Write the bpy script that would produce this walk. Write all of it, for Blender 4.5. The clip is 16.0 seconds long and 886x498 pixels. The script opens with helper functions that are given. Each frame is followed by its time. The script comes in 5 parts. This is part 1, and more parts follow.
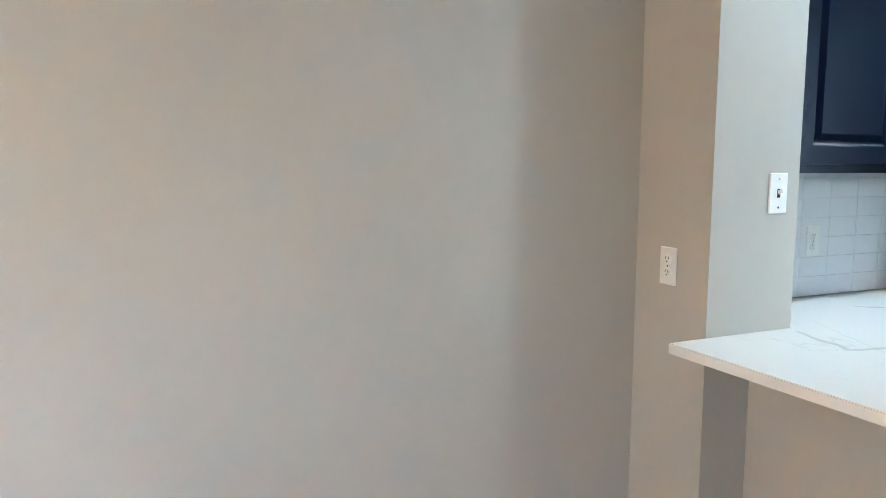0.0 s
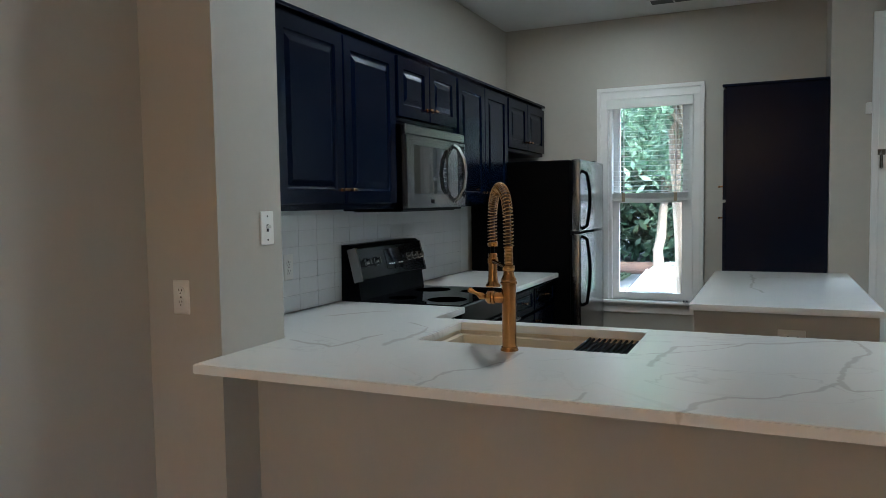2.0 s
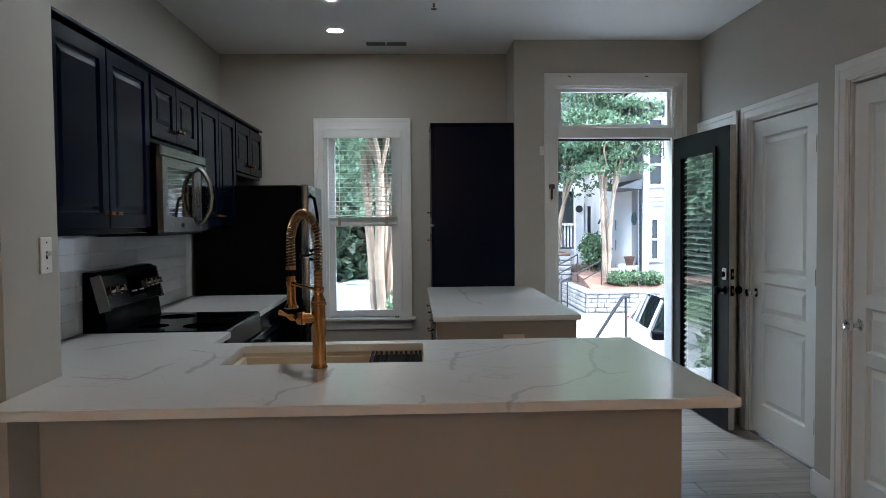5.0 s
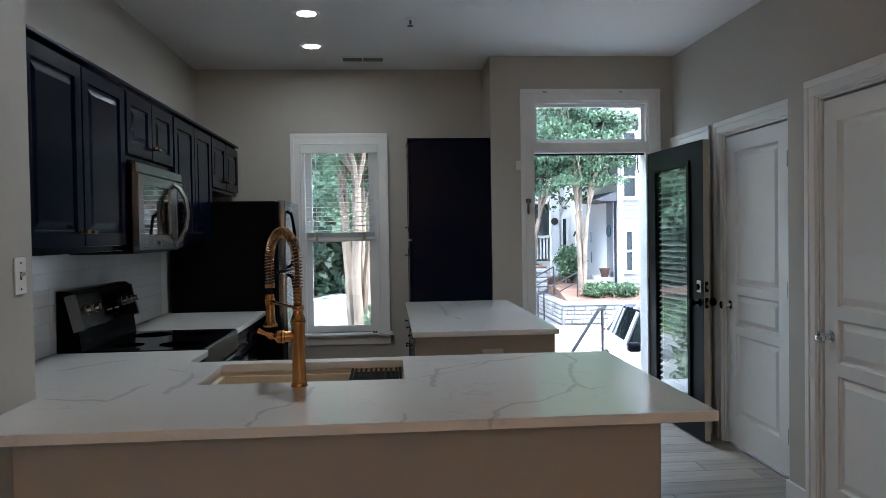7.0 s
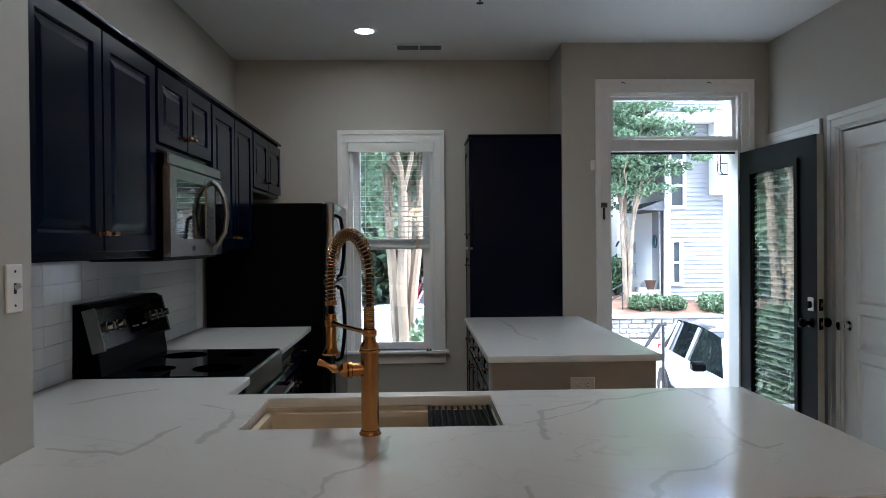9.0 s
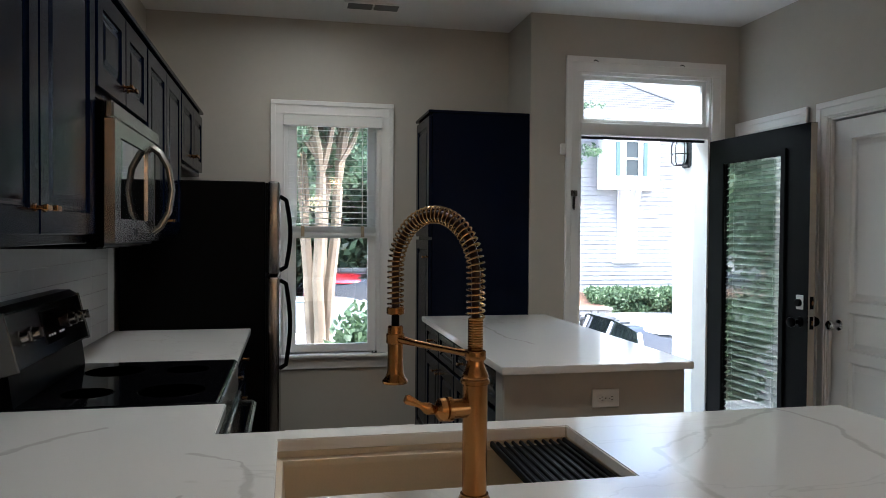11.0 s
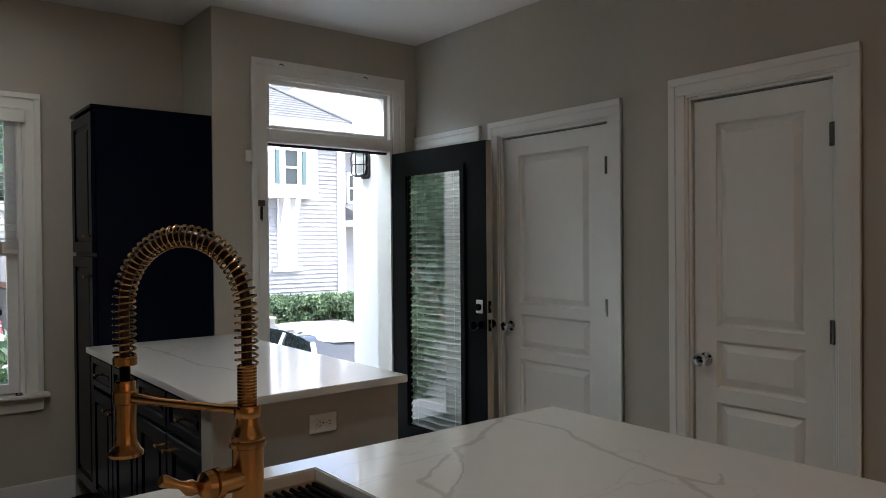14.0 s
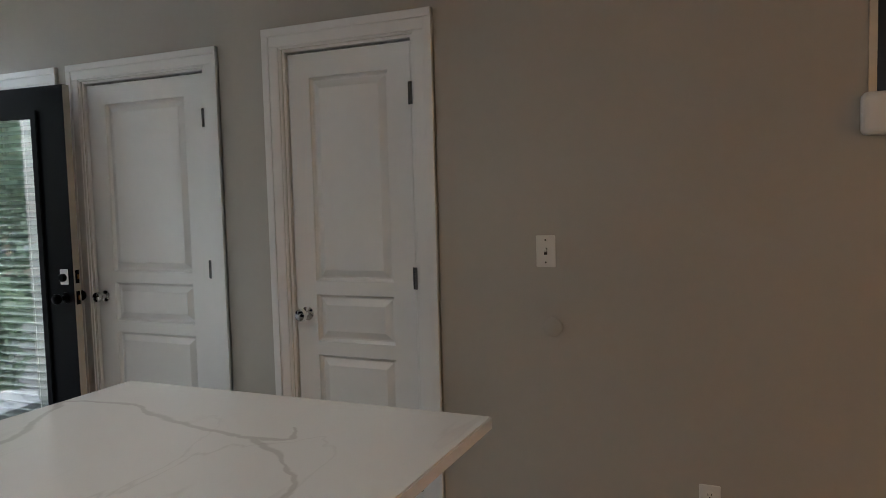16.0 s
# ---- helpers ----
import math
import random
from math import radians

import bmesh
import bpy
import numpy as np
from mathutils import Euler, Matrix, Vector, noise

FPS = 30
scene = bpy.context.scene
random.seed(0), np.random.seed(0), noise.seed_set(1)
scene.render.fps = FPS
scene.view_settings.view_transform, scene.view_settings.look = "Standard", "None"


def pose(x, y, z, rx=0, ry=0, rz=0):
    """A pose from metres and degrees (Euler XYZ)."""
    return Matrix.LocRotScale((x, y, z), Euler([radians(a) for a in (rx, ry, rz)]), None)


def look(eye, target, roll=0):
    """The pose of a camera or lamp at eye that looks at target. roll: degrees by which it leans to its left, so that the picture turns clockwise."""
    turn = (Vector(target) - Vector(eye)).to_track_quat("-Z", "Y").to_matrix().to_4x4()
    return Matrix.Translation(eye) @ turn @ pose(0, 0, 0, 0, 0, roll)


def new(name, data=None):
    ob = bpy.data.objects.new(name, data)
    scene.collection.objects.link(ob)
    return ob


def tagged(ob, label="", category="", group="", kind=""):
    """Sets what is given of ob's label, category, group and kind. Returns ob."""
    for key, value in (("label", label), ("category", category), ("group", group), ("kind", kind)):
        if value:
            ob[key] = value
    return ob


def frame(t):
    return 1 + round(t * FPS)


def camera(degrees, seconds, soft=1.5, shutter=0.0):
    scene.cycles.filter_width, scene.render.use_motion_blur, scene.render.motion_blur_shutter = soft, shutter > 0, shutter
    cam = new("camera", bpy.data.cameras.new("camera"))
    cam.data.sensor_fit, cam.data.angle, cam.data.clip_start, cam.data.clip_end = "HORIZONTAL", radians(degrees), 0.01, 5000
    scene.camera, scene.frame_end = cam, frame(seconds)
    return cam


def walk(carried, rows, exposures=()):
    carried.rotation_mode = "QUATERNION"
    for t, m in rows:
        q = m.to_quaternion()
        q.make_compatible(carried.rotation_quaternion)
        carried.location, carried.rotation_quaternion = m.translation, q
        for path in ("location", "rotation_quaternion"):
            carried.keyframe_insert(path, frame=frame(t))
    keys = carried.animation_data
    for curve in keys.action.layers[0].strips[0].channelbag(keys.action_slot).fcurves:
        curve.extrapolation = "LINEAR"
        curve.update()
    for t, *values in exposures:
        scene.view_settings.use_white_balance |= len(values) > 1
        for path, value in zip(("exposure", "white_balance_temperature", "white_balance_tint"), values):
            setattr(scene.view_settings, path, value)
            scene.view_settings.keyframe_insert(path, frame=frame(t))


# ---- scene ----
cam = camera(62.5, 16.0, soft=0.7)
PATH = [
    (0, (0.298, 0.784, 1.409), (1.12, 2.592, 1.178), 0.2),
    (0.5, (0.169, 0.668, 1.396), (1.373, 2.253, 1.2), 1.0),
    (1, (0.123, 0.655, 1.387), (1.588, 2.009, 1.236), 0.4),
    (1.5, (0.013, 0.652, 1.398), (1.672, 1.761, 1.253), -0.2),
    (2, (-0.038, 0.69, 1.406), (1.781, 1.51, 1.281), -0.9),
    (2.5, (-0.105, 0.831, 1.416), (1.829, 1.328, 1.317), -1.2),
    (3, (-0.17, 0.924, 1.413), (1.811, 1.189, 1.332), -0.6),
    (3.5, (-0.237, 0.971, 1.412), (1.756, 1.106, 1.32), -0.1),
    (4, (-0.324, 1.02, 1.424), (1.672, 1.072, 1.312), -0.1),
    (4.5, (-0.335, 1.137, 1.426), (1.662, 1.107, 1.324), -0.3),
    (7, (-0.345, 1.161, 1.444), (1.649, 1.012, 1.4), -0.9),
    (7.5, (-0.265, 1.114, 1.44), (1.731, 1.002, 1.41), -0.9),
    (8, (-0.068, 1.18, 1.448), (1.93, 1.096, 1.428), -0.9),
    (8.2, (0.001, 1.213, 1.443), (2.0, 1.171, 1.428), -0.8),
    (10.3, (0.67, 1.668, 1.425), (2.649, 1.383, 1.382), 0.6),
    (10.5, (0.73, 1.736, 1.432), (2.698, 1.384, 1.383), 0.5),
    (11, (0.907, 1.825, 1.418), (2.864, 1.417, 1.377), 0.4),
    (11.5, (1.007, 1.874, 1.449), (2.947, 1.392, 1.406), -0.0),
    (12, (1.103, 1.926, 1.436), (2.999, 1.293, 1.395), -0.3),
    (12.5, (1.156, 1.967, 1.445), (2.991, 1.173, 1.406), -0.5),
    (13, (1.18, 1.974, 1.452), (2.94, 1.024, 1.418), -0.5),
    (13.5, (1.195, 1.957, 1.444), (2.865, 0.857, 1.416), -0.4),
    (14, (1.187, 1.939, 1.445), (2.752, 0.694, 1.424), -0.5),
    (14.5, (1.176, 1.916, 1.443), (2.617, 0.528, 1.417), -0.9),
    (15, (1.162, 1.887, 1.439), (2.429, 0.341, 1.375), -1.2),
    (15.5, (1.139, 1.862, 1.451), (2.177, 0.157, 1.326), -1.6),
    (16, (1.145, 1.751, 1.414), (1.937, -0.08, 1.274), -1.5),
]
EXPOSURES = [(0, 5.42, 4650, -4), (0.5, 5.38, 4700, -4), (1.0, 4.85, 4900, -3), (1.5, 4.25, 5050, -1), (2.0, 3.85, 5050, -2), (3.0, 3.48, 5300, 2), (8.0, 3.35, 5200, 5), (11.0, 3.4, 5600, 6), (12.5, 3.3, 5750, 8), (14.0, 2.95, 5900, 7), (15.0, 3.1, 5800, 7), (16, 3.5, 5800, 8)]
walk(cam, [(t, look(eye, target, roll)) for t, eye, target, roll in PATH], EXPOSURES)


# ---- world and light ----
world = bpy.data.worlds.new("sky")
scene.world = world
world.use_nodes = True
wn = world.node_tree
sky = wn.nodes.new("ShaderNodeTexSky")
sky.sky_type, sky.sun_disc = "NISHITA", False
sky.sun_elevation, sky.sun_rotation, sky.dust_density = radians(52), radians(200), 6.0
sky.air_density = 0.7
wn.nodes["Background"].inputs[1].default_value = 0.15
wn.links.new(sky.outputs[0], wn.nodes["Background"].inputs[0])


def lamp(name, kind, m, energy, colour=(1, 1, 1), **settings):
    data = bpy.data.lights.new(name, kind)
    data.energy, data.color = energy, colour
    ob = new(name, data)
    ob.matrix_world = m
    return ob, data


_, sun = lamp("sun", "SUN", look((0, 0, 10), (3, -7, 1)), 1.3, (1.0, 0.96, 0.90))
sun.angle = radians(30)
# the third bulb, out of view, is added to brighten the wall end
for x, y, watts in ((5.02, 1.69, 0.04), (4.23, 1.64, 0.12), (2.95, 1.58, 0.55)):
    _, spot = lamp("recessed_bulb", "AREA", look((x, y, 2.795), (x, y, 0)), watts, (1.0, 0.93, 0.84))
    spot.shape, spot.size, spot.spread = "DISK", 0.11, radians(150)
PENDANTS = ((-1.9, 1.42, 1.98, 0.50), (-2.5, 1.06, 2.32, 0.30))
for x, y, z, watts in PENDANTS:
    _, bulb = lamp("pendant_bulb", "POINT", pose(x, y, z - 0.10), watts, (1.0, 0.77, 0.49))
    bulb.shadow_soft_size = 0.10

# added lamps: fill at an invented living room opening, skylight from above the doorway
for name, m, w, h, watts in (("living_window_daylight", look((-2.1, -0.98, 1.6), (-2.1, 3, 1.6)), 1.0, 0.8, 0.2), ("doorway_daylight", look((6.25, -0.40, 3.0), (4.4, -0.44, 0.9)), 0.9, 0.5, 8.5)):
    _, area = lamp(name, "AREA", m, watts, (0.90, 0.97, 1.0))
    area.shape, area.size, area.size_y = "RECTANGLE", w, h

# ---- materials ----


def mat(name, colour, rough=0.5, metal=0.0, grain=40.0, vary=0.06, bump=0.0, bump_scale=None, stain=0.0, coat=0.0):
    """A surface whose colour wanders at two scales, with fine relief."""
    m = bpy.data.materials.new(name)
    m.use_nodes = True
    nt = m.node_tree
    b = nt.nodes["Principled BSDF"]
    b.inputs["Roughness"].default_value, b.inputs["Metallic"].default_value = rough, metal
    b.inputs["Coat Weight"].default_value = coat
    co = nt.nodes.new("ShaderNodeTexCoord")
    fine, broad = nt.nodes.new("ShaderNodeTexNoise"), nt.nodes.new("ShaderNodeTexNoise")
    fine.inputs["Scale"].default_value, fine.inputs["Detail"].default_value = grain, 4
    broad.inputs["Scale"].default_value, broad.inputs["Detail"].default_value = 1.7, 3
    mix1, mix2 = nt.nodes.new("ShaderNodeMix"), nt.nodes.new("ShaderNodeMix")
    for mx, tex, amount in ((mix1, fine, vary), (mix2, broad, vary * 1.4 + stain)):
        mx.data_type = "RGBA"
        nt.links.new(co.outputs["Object"], tex.inputs["Vector"])
    c = Vector(colour)
    mix1.inputs[6].default_value = (*(c * (1 - vary)), 1)
    mix1.inputs[7].default_value = (*(c * (1 + vary)), 1)
    nt.links.new(fine.outputs["Fac"], mix1.inputs[0])
    mix2.blend_type = "MULTIPLY"
    low = 1 - vary * 1.4 - stain
    ramp = nt.nodes.new("ShaderNodeMapRange")
    ramp.inputs["From Min"].default_value, ramp.inputs["From Max"].default_value = 0.3, 0.7
    ramp.inputs["To Min"].default_value, ramp.inputs["To Max"].default_value = low, 1.0
    nt.links.new(broad.outputs["Fac"], ramp.inputs["Value"])
    mix2.inputs[0].default_value = 1.0
    nt.links.new(mix1.outputs[2], mix2.inputs[6])
    nt.links.new(ramp.outputs[0], mix2.inputs[7])
    nt.links.new(mix2.outputs[2], b.inputs["Base Color"])
    rr = nt.nodes.new("ShaderNodeMapRange")
    rr.inputs["To Min"].default_value, rr.inputs["To Max"].default_value = max(0.02, rough * 0.85), min(1, rough * 1.15)
    nt.links.new(broad.outputs["Fac"], rr.inputs["Value"])
    nt.links.new(rr.outputs[0], b.inputs["Roughness"])
    if bump:
        bt, bn = nt.nodes.new("ShaderNodeTexNoise"), nt.nodes.new("ShaderNodeBump")
        bt.inputs["Scale"].default_value, bt.inputs["Detail"].default_value = bump_scale or grain * 3, 3
        bn.inputs["Strength"].default_value, bn.inputs["Distance"].default_value = bump, 0.002
        nt.links.new(co.outputs["Object"], bt.inputs["Vector"])
        nt.links.new(bt.outputs["Fac"], bn.inputs["Height"])
        nt.links.new(bn.outputs[0], b.inputs["Normal"])
    return m


def bsdf(m):
    return m.node_tree.nodes["Principled BSDF"]


WALL = mat("greige wall paint", (0.445, 0.418, 0.362), 0.6, grain=25, vary=0.03, bump=0.12, bump_scale=160)
CEIL = mat("white ceiling paint", (0.78, 0.77, 0.75), 0.8, grain=30, vary=0.02, bump=0.1, bump_scale=150)
TRIM = mat("white trim paint", (0.78, 0.77, 0.74), 0.35, grain=18, vary=0.025, bump=0.04, bump_scale=90)
NAVY = mat("navy cabinet paint", (0.0011, 0.0032, 0.0115), 0.22, grain=30, vary=0.08, bump=0.06, bump_scale=120)
bsdf(NAVY).inputs["Specular IOR Level"].default_value = 0.085
# near black, for dark parts and for shade in door gaps and openings
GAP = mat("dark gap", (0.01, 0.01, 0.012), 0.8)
STEEL = mat("brushed steel", (0.25, 0.245, 0.235), 0.24, 1.0, grain=60, vary=0.05)
CHROME = mat("polished chrome", (0.75, 0.75, 0.75), 0.08, 1.0)
BRASS = mat("brushed brass", (0.43, 0.212, 0.070), 0.25, 1.0, grain=80, vary=0.08)
COIL = mat("warm metal spring", (0.46, 0.28, 0.125), 0.22, 1.0)
BLACK = mat("black enamel", (0.0008, 0.0008, 0.001), 0.3, grain=50, vary=0.1)
bsdf(BLACK).inputs["Specular IOR Level"].default_value = 0.04
BLACKGLASS = mat("black ceramic glass", (0.003, 0.003, 0.004), 0.06, vary=0.02)
bsdf(BLACKGLASS).inputs["Specular IOR Level"].default_value = 0.25
MWGLASS = mat("mirror-dark microwave glass", (0.004, 0.005, 0.005), 0.03, vary=0.02, coat=0.6)
RUBBER = mat("black rubber", (0.0025, 0.0025, 0.0025), 0.5)
bsdf(RUBBER).inputs["Specular IOR Level"].default_value = 0.05
PLASTIC = mat("white plastic", (0.75, 0.73, 0.68), 0.35, vary=0.02)
SLOT = mat("dark slot", (0.02, 0.018, 0.016), 0.7)
SINK = mat("beige composite sink", (0.62, 0.52, 0.38), 0.4, grain=220, vary=0.06, stain=0.05)
DOORBLACK = mat("charcoal door paint", (0.0045, 0.0048, 0.0055), 0.35, grain=30, vary=0.06, bump=0.05)
bsdf(DOORBLACK).inputs["Specular IOR Level"].default_value = 0.05
BLIND = mat("white blind slat", (0.74, 0.74, 0.70), 0.45, vary=0.02)
# white door slats, their colour darkened to hold the shade behind the glass
DOORBLIND = mat("shaded white blind slat", (0.26, 0.27, 0.25), 0.5, vary=0.03)


def glass(name, tint=(1, 1, 1), rough=0.0):
    m = bpy.data.materials.new(name)
    m.use_nodes = True
    b = bsdf(m)
    b.inputs["Base Color"].default_value = (*tint, 1)
    b.inputs["Transmission Weight"].default_value, b.inputs["Roughness"].default_value, b.inputs["IOR"].default_value = 1.0, rough, 1.45
    return m


GLASS = glass("window glass")
COATED = glass("coated door glass", (0.9, 0.97, 0.93))
bsdf(COATED).inputs["IOR"].default_value = 1.9


def quartz():
    """White quartz with sparse grey veins and fainter ones between them."""
    m = mat("white veined quartz", (0.74, 0.72, 0.68), 0.12, grain=300, vary=0.02)
    nt, b = m.node_tree, bsdf(m)
    base = b.inputs["Base Color"].links[0].from_socket
    co = nt.nodes.new("ShaderNodeTexCoord")
    for scale, seed, width, depth in ((1.9, 7.7, 0.008, 0.16),):
        mp, n, sub, absn, rng = [nt.nodes.new("ShaderNode" + k) for k in ("Mapping", "TexNoise", "Math", "Math", "MapRange")]
        mp.inputs["Location"].default_value = (seed, seed * 0.7, 0)
        mp.inputs["Rotation"].default_value = (0, 0, 0.6)
        mp.inputs["Scale"].default_value = (1.0, 0.55, 1.0)
        n.inputs["Scale"].default_value, n.inputs["Detail"].default_value, n.inputs["Distortion"].default_value = scale, 5, 1.2
        sub.operation, absn.operation = "SUBTRACT", "ABSOLUTE"
        sub.inputs[1].default_value = 0.5
        rng.inputs["From Min"].default_value, rng.inputs["From Max"].default_value = 0.0, width
        rng.inputs["To Min"].default_value, rng.inputs["To Max"].default_value = 1.0, 0.0
        mask = nt.nodes.new("ShaderNodeTexNoise")
        mask.inputs["Scale"].default_value = 1.6
        mr = nt.nodes.new("ShaderNodeMapRange")
        mr.inputs["From Min"].default_value, mr.inputs["From Max"].default_value, mr.inputs["To Max"].default_value = 0.47, 0.62, depth
        nt.links.new(co.outputs["Object"], mp.inputs["Vector"])
        nt.links.new(mp.outputs[0], n.inputs["Vector"])
        nt.links.new(mp.outputs[0], mask.inputs["Vector"])
        nt.links.new(n.outputs["Fac"], sub.inputs[0])
        nt.links.new(sub.outputs[0], absn.inputs[0])
        nt.links.new(absn.outputs[0], rng.inputs["Value"])
        nt.links.new(mask.outputs["Fac"], mr.inputs["Value"])
        mul, mx = nt.nodes.new("ShaderNodeMath"), nt.nodes.new("ShaderNodeMix")
        mul.operation, mx.data_type = "MULTIPLY", "RGBA"
        nt.links.new(rng.outputs[0], mul.inputs[0])
        nt.links.new(mr.outputs[0], mul.inputs[1])
        nt.links.new(mul.outputs[0], mx.inputs[0])
        nt.links.new(base, mx.inputs[6])
        mx.inputs[7].default_value = (0.20, 0.17, 0.14, 1)
        base = mx.outputs[2]
    nt.links.new(base, b.inputs["Base Color"])
    return m


VEINS = (((2.82, 0.39), (2.68, 0.61), (2.63, 0.75), (2.52, 0.82), (2.46, 0.88), (2.32, 1.05)), ((2.83, 0.43), (2.59, 0.40), (2.44, 0.47), (2.13, 0.51), (2.01, 0.58), (1.92, 0.66), (1.87, 0.80), (1.71, 0.89)),
         ((2.13, 0.51), (2.03, 0.49), (2.09, 0.43)), ((1.71, 1.56), (1.91, 1.55), (1.99, 1.45), (2.21, 1.42)), ((2.17, 1.02), (2.49, 0.99), (2.60, 0.80)), ((1.71, 1.14), (1.80, 1.11)),
         ((2.16, 2.30), (2.08, 2.09), (2.36, 2.03)), ((2.68, 2.49), (2.80, 2.40), (2.92, 2.29)), ((2.64, 2.05), (2.57, 1.94), (2.42, 1.91), (2.18, 1.92)), ((5.2, 0.85), (4.8, 0.78), (4.35, 0.80), (4.1, 0.72)))


def draw_veins(m):
    """Soft grey veins along VEINS, their course roughened by noise and their width uneven."""
    nt, b = m.node_tree, bsdf(m)

    def node(kind, op, *ins):
        n = nt.nodes.new("ShaderNode" + kind)
        if op:
            n.operation = op
        for k, v in enumerate(ins):
            if hasattr(v, "is_output"):
                nt.links.new(v, n.inputs[k])
            elif v is not None:
                n.inputs[k].default_value = v
        return n

    co = node("TexCoord", None)
    rough = nt.nodes.new("ShaderNodeTexNoise")
    rough.inputs["Scale"].default_value, rough.inputs["Detail"].default_value = 7.0, 4
    nt.links.new(co.outputs["Object"], rough.inputs["Vector"])
    off = node("VectorMath", "SUBTRACT", rough.outputs["Color"], (0.5, 0.5, 0.5)).outputs[0]
    off = node("VectorMath", "MULTIPLY", off, (0.09, 0.09, 0.0)).outputs[0]
    p = node("VectorMath", "ADD", co.outputs["Object"], off).outputs[0]
    p = node("VectorMath", "MULTIPLY", p, (1, 1, 0)).outputs[0]
    least = None
    for line in VEINS:
        for a, c in zip(line, line[1:]):
            d = (c[0] - a[0], c[1] - a[1], 0.0)
            pa = node("VectorMath", "SUBTRACT", p, (*a, 0)).outputs[0]
            h = node("VectorMath", "DOT_PRODUCT", pa, d).outputs["Value"]
            clampn = node("Math", "MULTIPLY", h, 1 / (d[0] ** 2 + d[1] ** 2))
            clampn.use_clamp = True
            along = nt.nodes.new("ShaderNodeVectorMath")
            along.operation = "SCALE"
            along.inputs[0].default_value = d
            nt.links.new(clampn.outputs[0], along.inputs["Scale"])
            gap = node("VectorMath", "SUBTRACT", pa, along.outputs[0]).outputs[0]
            dist = node("VectorMath", "LENGTH", gap).outputs["Value"]
            least = dist if least is None else node("Math", "MINIMUM", least, dist).outputs[0]
    wide = nt.nodes.new("ShaderNodeTexNoise")
    wide.inputs["Scale"].default_value = 5.0
    nt.links.new(co.outputs["Object"], wide.inputs["Vector"])
    w = nt.nodes.new("ShaderNodeMapRange")
    w.inputs["From Min"].default_value, w.inputs["From Max"].default_value = 0.35, 0.7
    w.inputs["To Min"].default_value, w.inputs["To Max"].default_value = 0.004, 0.017
    nt.links.new(wide.outputs["Fac"], w.inputs["Value"])
    share = node("Math", "DIVIDE", least, w.outputs[0]).outputs[0]
    fade = nt.nodes.new("ShaderNodeMapRange")
    fade.interpolation_type = "SMOOTHSTEP"
    fade.inputs["From Min"].default_value, fade.inputs["From Max"].default_value = 0.35, 1.15
    fade.inputs["To Min"].default_value, fade.inputs["To Max"].default_value = 0.33, 0.0
    nt.links.new(share, fade.inputs["Value"])
    mx = nt.nodes.new("ShaderNodeMix")
    mx.data_type = "RGBA"
    nt.links.new(fade.outputs[0], mx.inputs[0])
    nt.links.new(b.inputs["Base Color"].links[0].from_socket, mx.inputs[6])
    mx.inputs[7].default_value = (0.26, 0.225, 0.185, 1)
    nt.links.new(mx.outputs[2], b.inputs["Base Color"])


QUARTZ = quartz()
draw_veins(QUARTZ)

# ---- mesh helpers ----


def box(x0, x1, y0, y1, z0, z1, bevel=0.0, bm=None, segments=1):
    """A box, added to bm or alone, its edges rounded by bevel."""
    b = bmesh.new()
    m = Matrix.Translation(((x0 + x1) / 2, (y0 + y1) / 2, (z0 + z1) / 2)) @ Matrix.Diagonal((x1 - x0, y1 - y0, z1 - z0, 1))
    bmesh.ops.create_cube(b, size=1, matrix=m)
    if bevel:
        bmesh.ops.bevel(b, geom=b.edges[:], offset=bevel, segments=segments, affect="EDGES", profile=0.5)
    return joined(b, bm)


def joined(b, bm):
    if bm is None:
        return b
    tmp = bpy.data.meshes.new("tmp")
    b.to_mesh(tmp)
    b.free()
    bm.from_mesh(tmp)
    bpy.data.meshes.remove(tmp)
    return bm


def cyl(a, b_, r0, r1=None, n=20, bm=None):
    """A round bar from a to b_, tapering from r0 to r1."""
    a, b_ = Vector(a), Vector(b_)
    d = b_ - a
    b = bmesh.new()
    m = Matrix.Translation((a + b_) / 2) @ d.to_track_quat("Z", "Y").to_matrix().to_4x4()
    bmesh.ops.create_cone(b, cap_ends=True, segments=n, radius1=r0, radius2=r0 if r1 is None else r1, depth=d.length, matrix=m)
    return joined(b, bm)


def lathe(profile, m=None, n=24, bm=None):
    """Turns (radius, height) pairs about the z axis, then places the body by m."""
    b = bmesh.new()
    rings = []
    for r, z in profile:
        rings.append([b.verts.new((max(r, 1e-4) * math.cos(2 * math.pi * k / n), max(r, 1e-4) * math.sin(2 * math.pi * k / n), z)) for k in range(n)])
    for p, q in zip(rings, rings[1:]):
        for k in range(n):
            b.faces.new((p[k], p[(k + 1) % n], q[(k + 1) % n], q[k]))
    b.faces.new(rings[0][::-1]), b.faces.new(rings[-1])
    if m is not None:
        bmesh.ops.transform(b, matrix=m, verts=b.verts[:])
    return joined(b, bm)


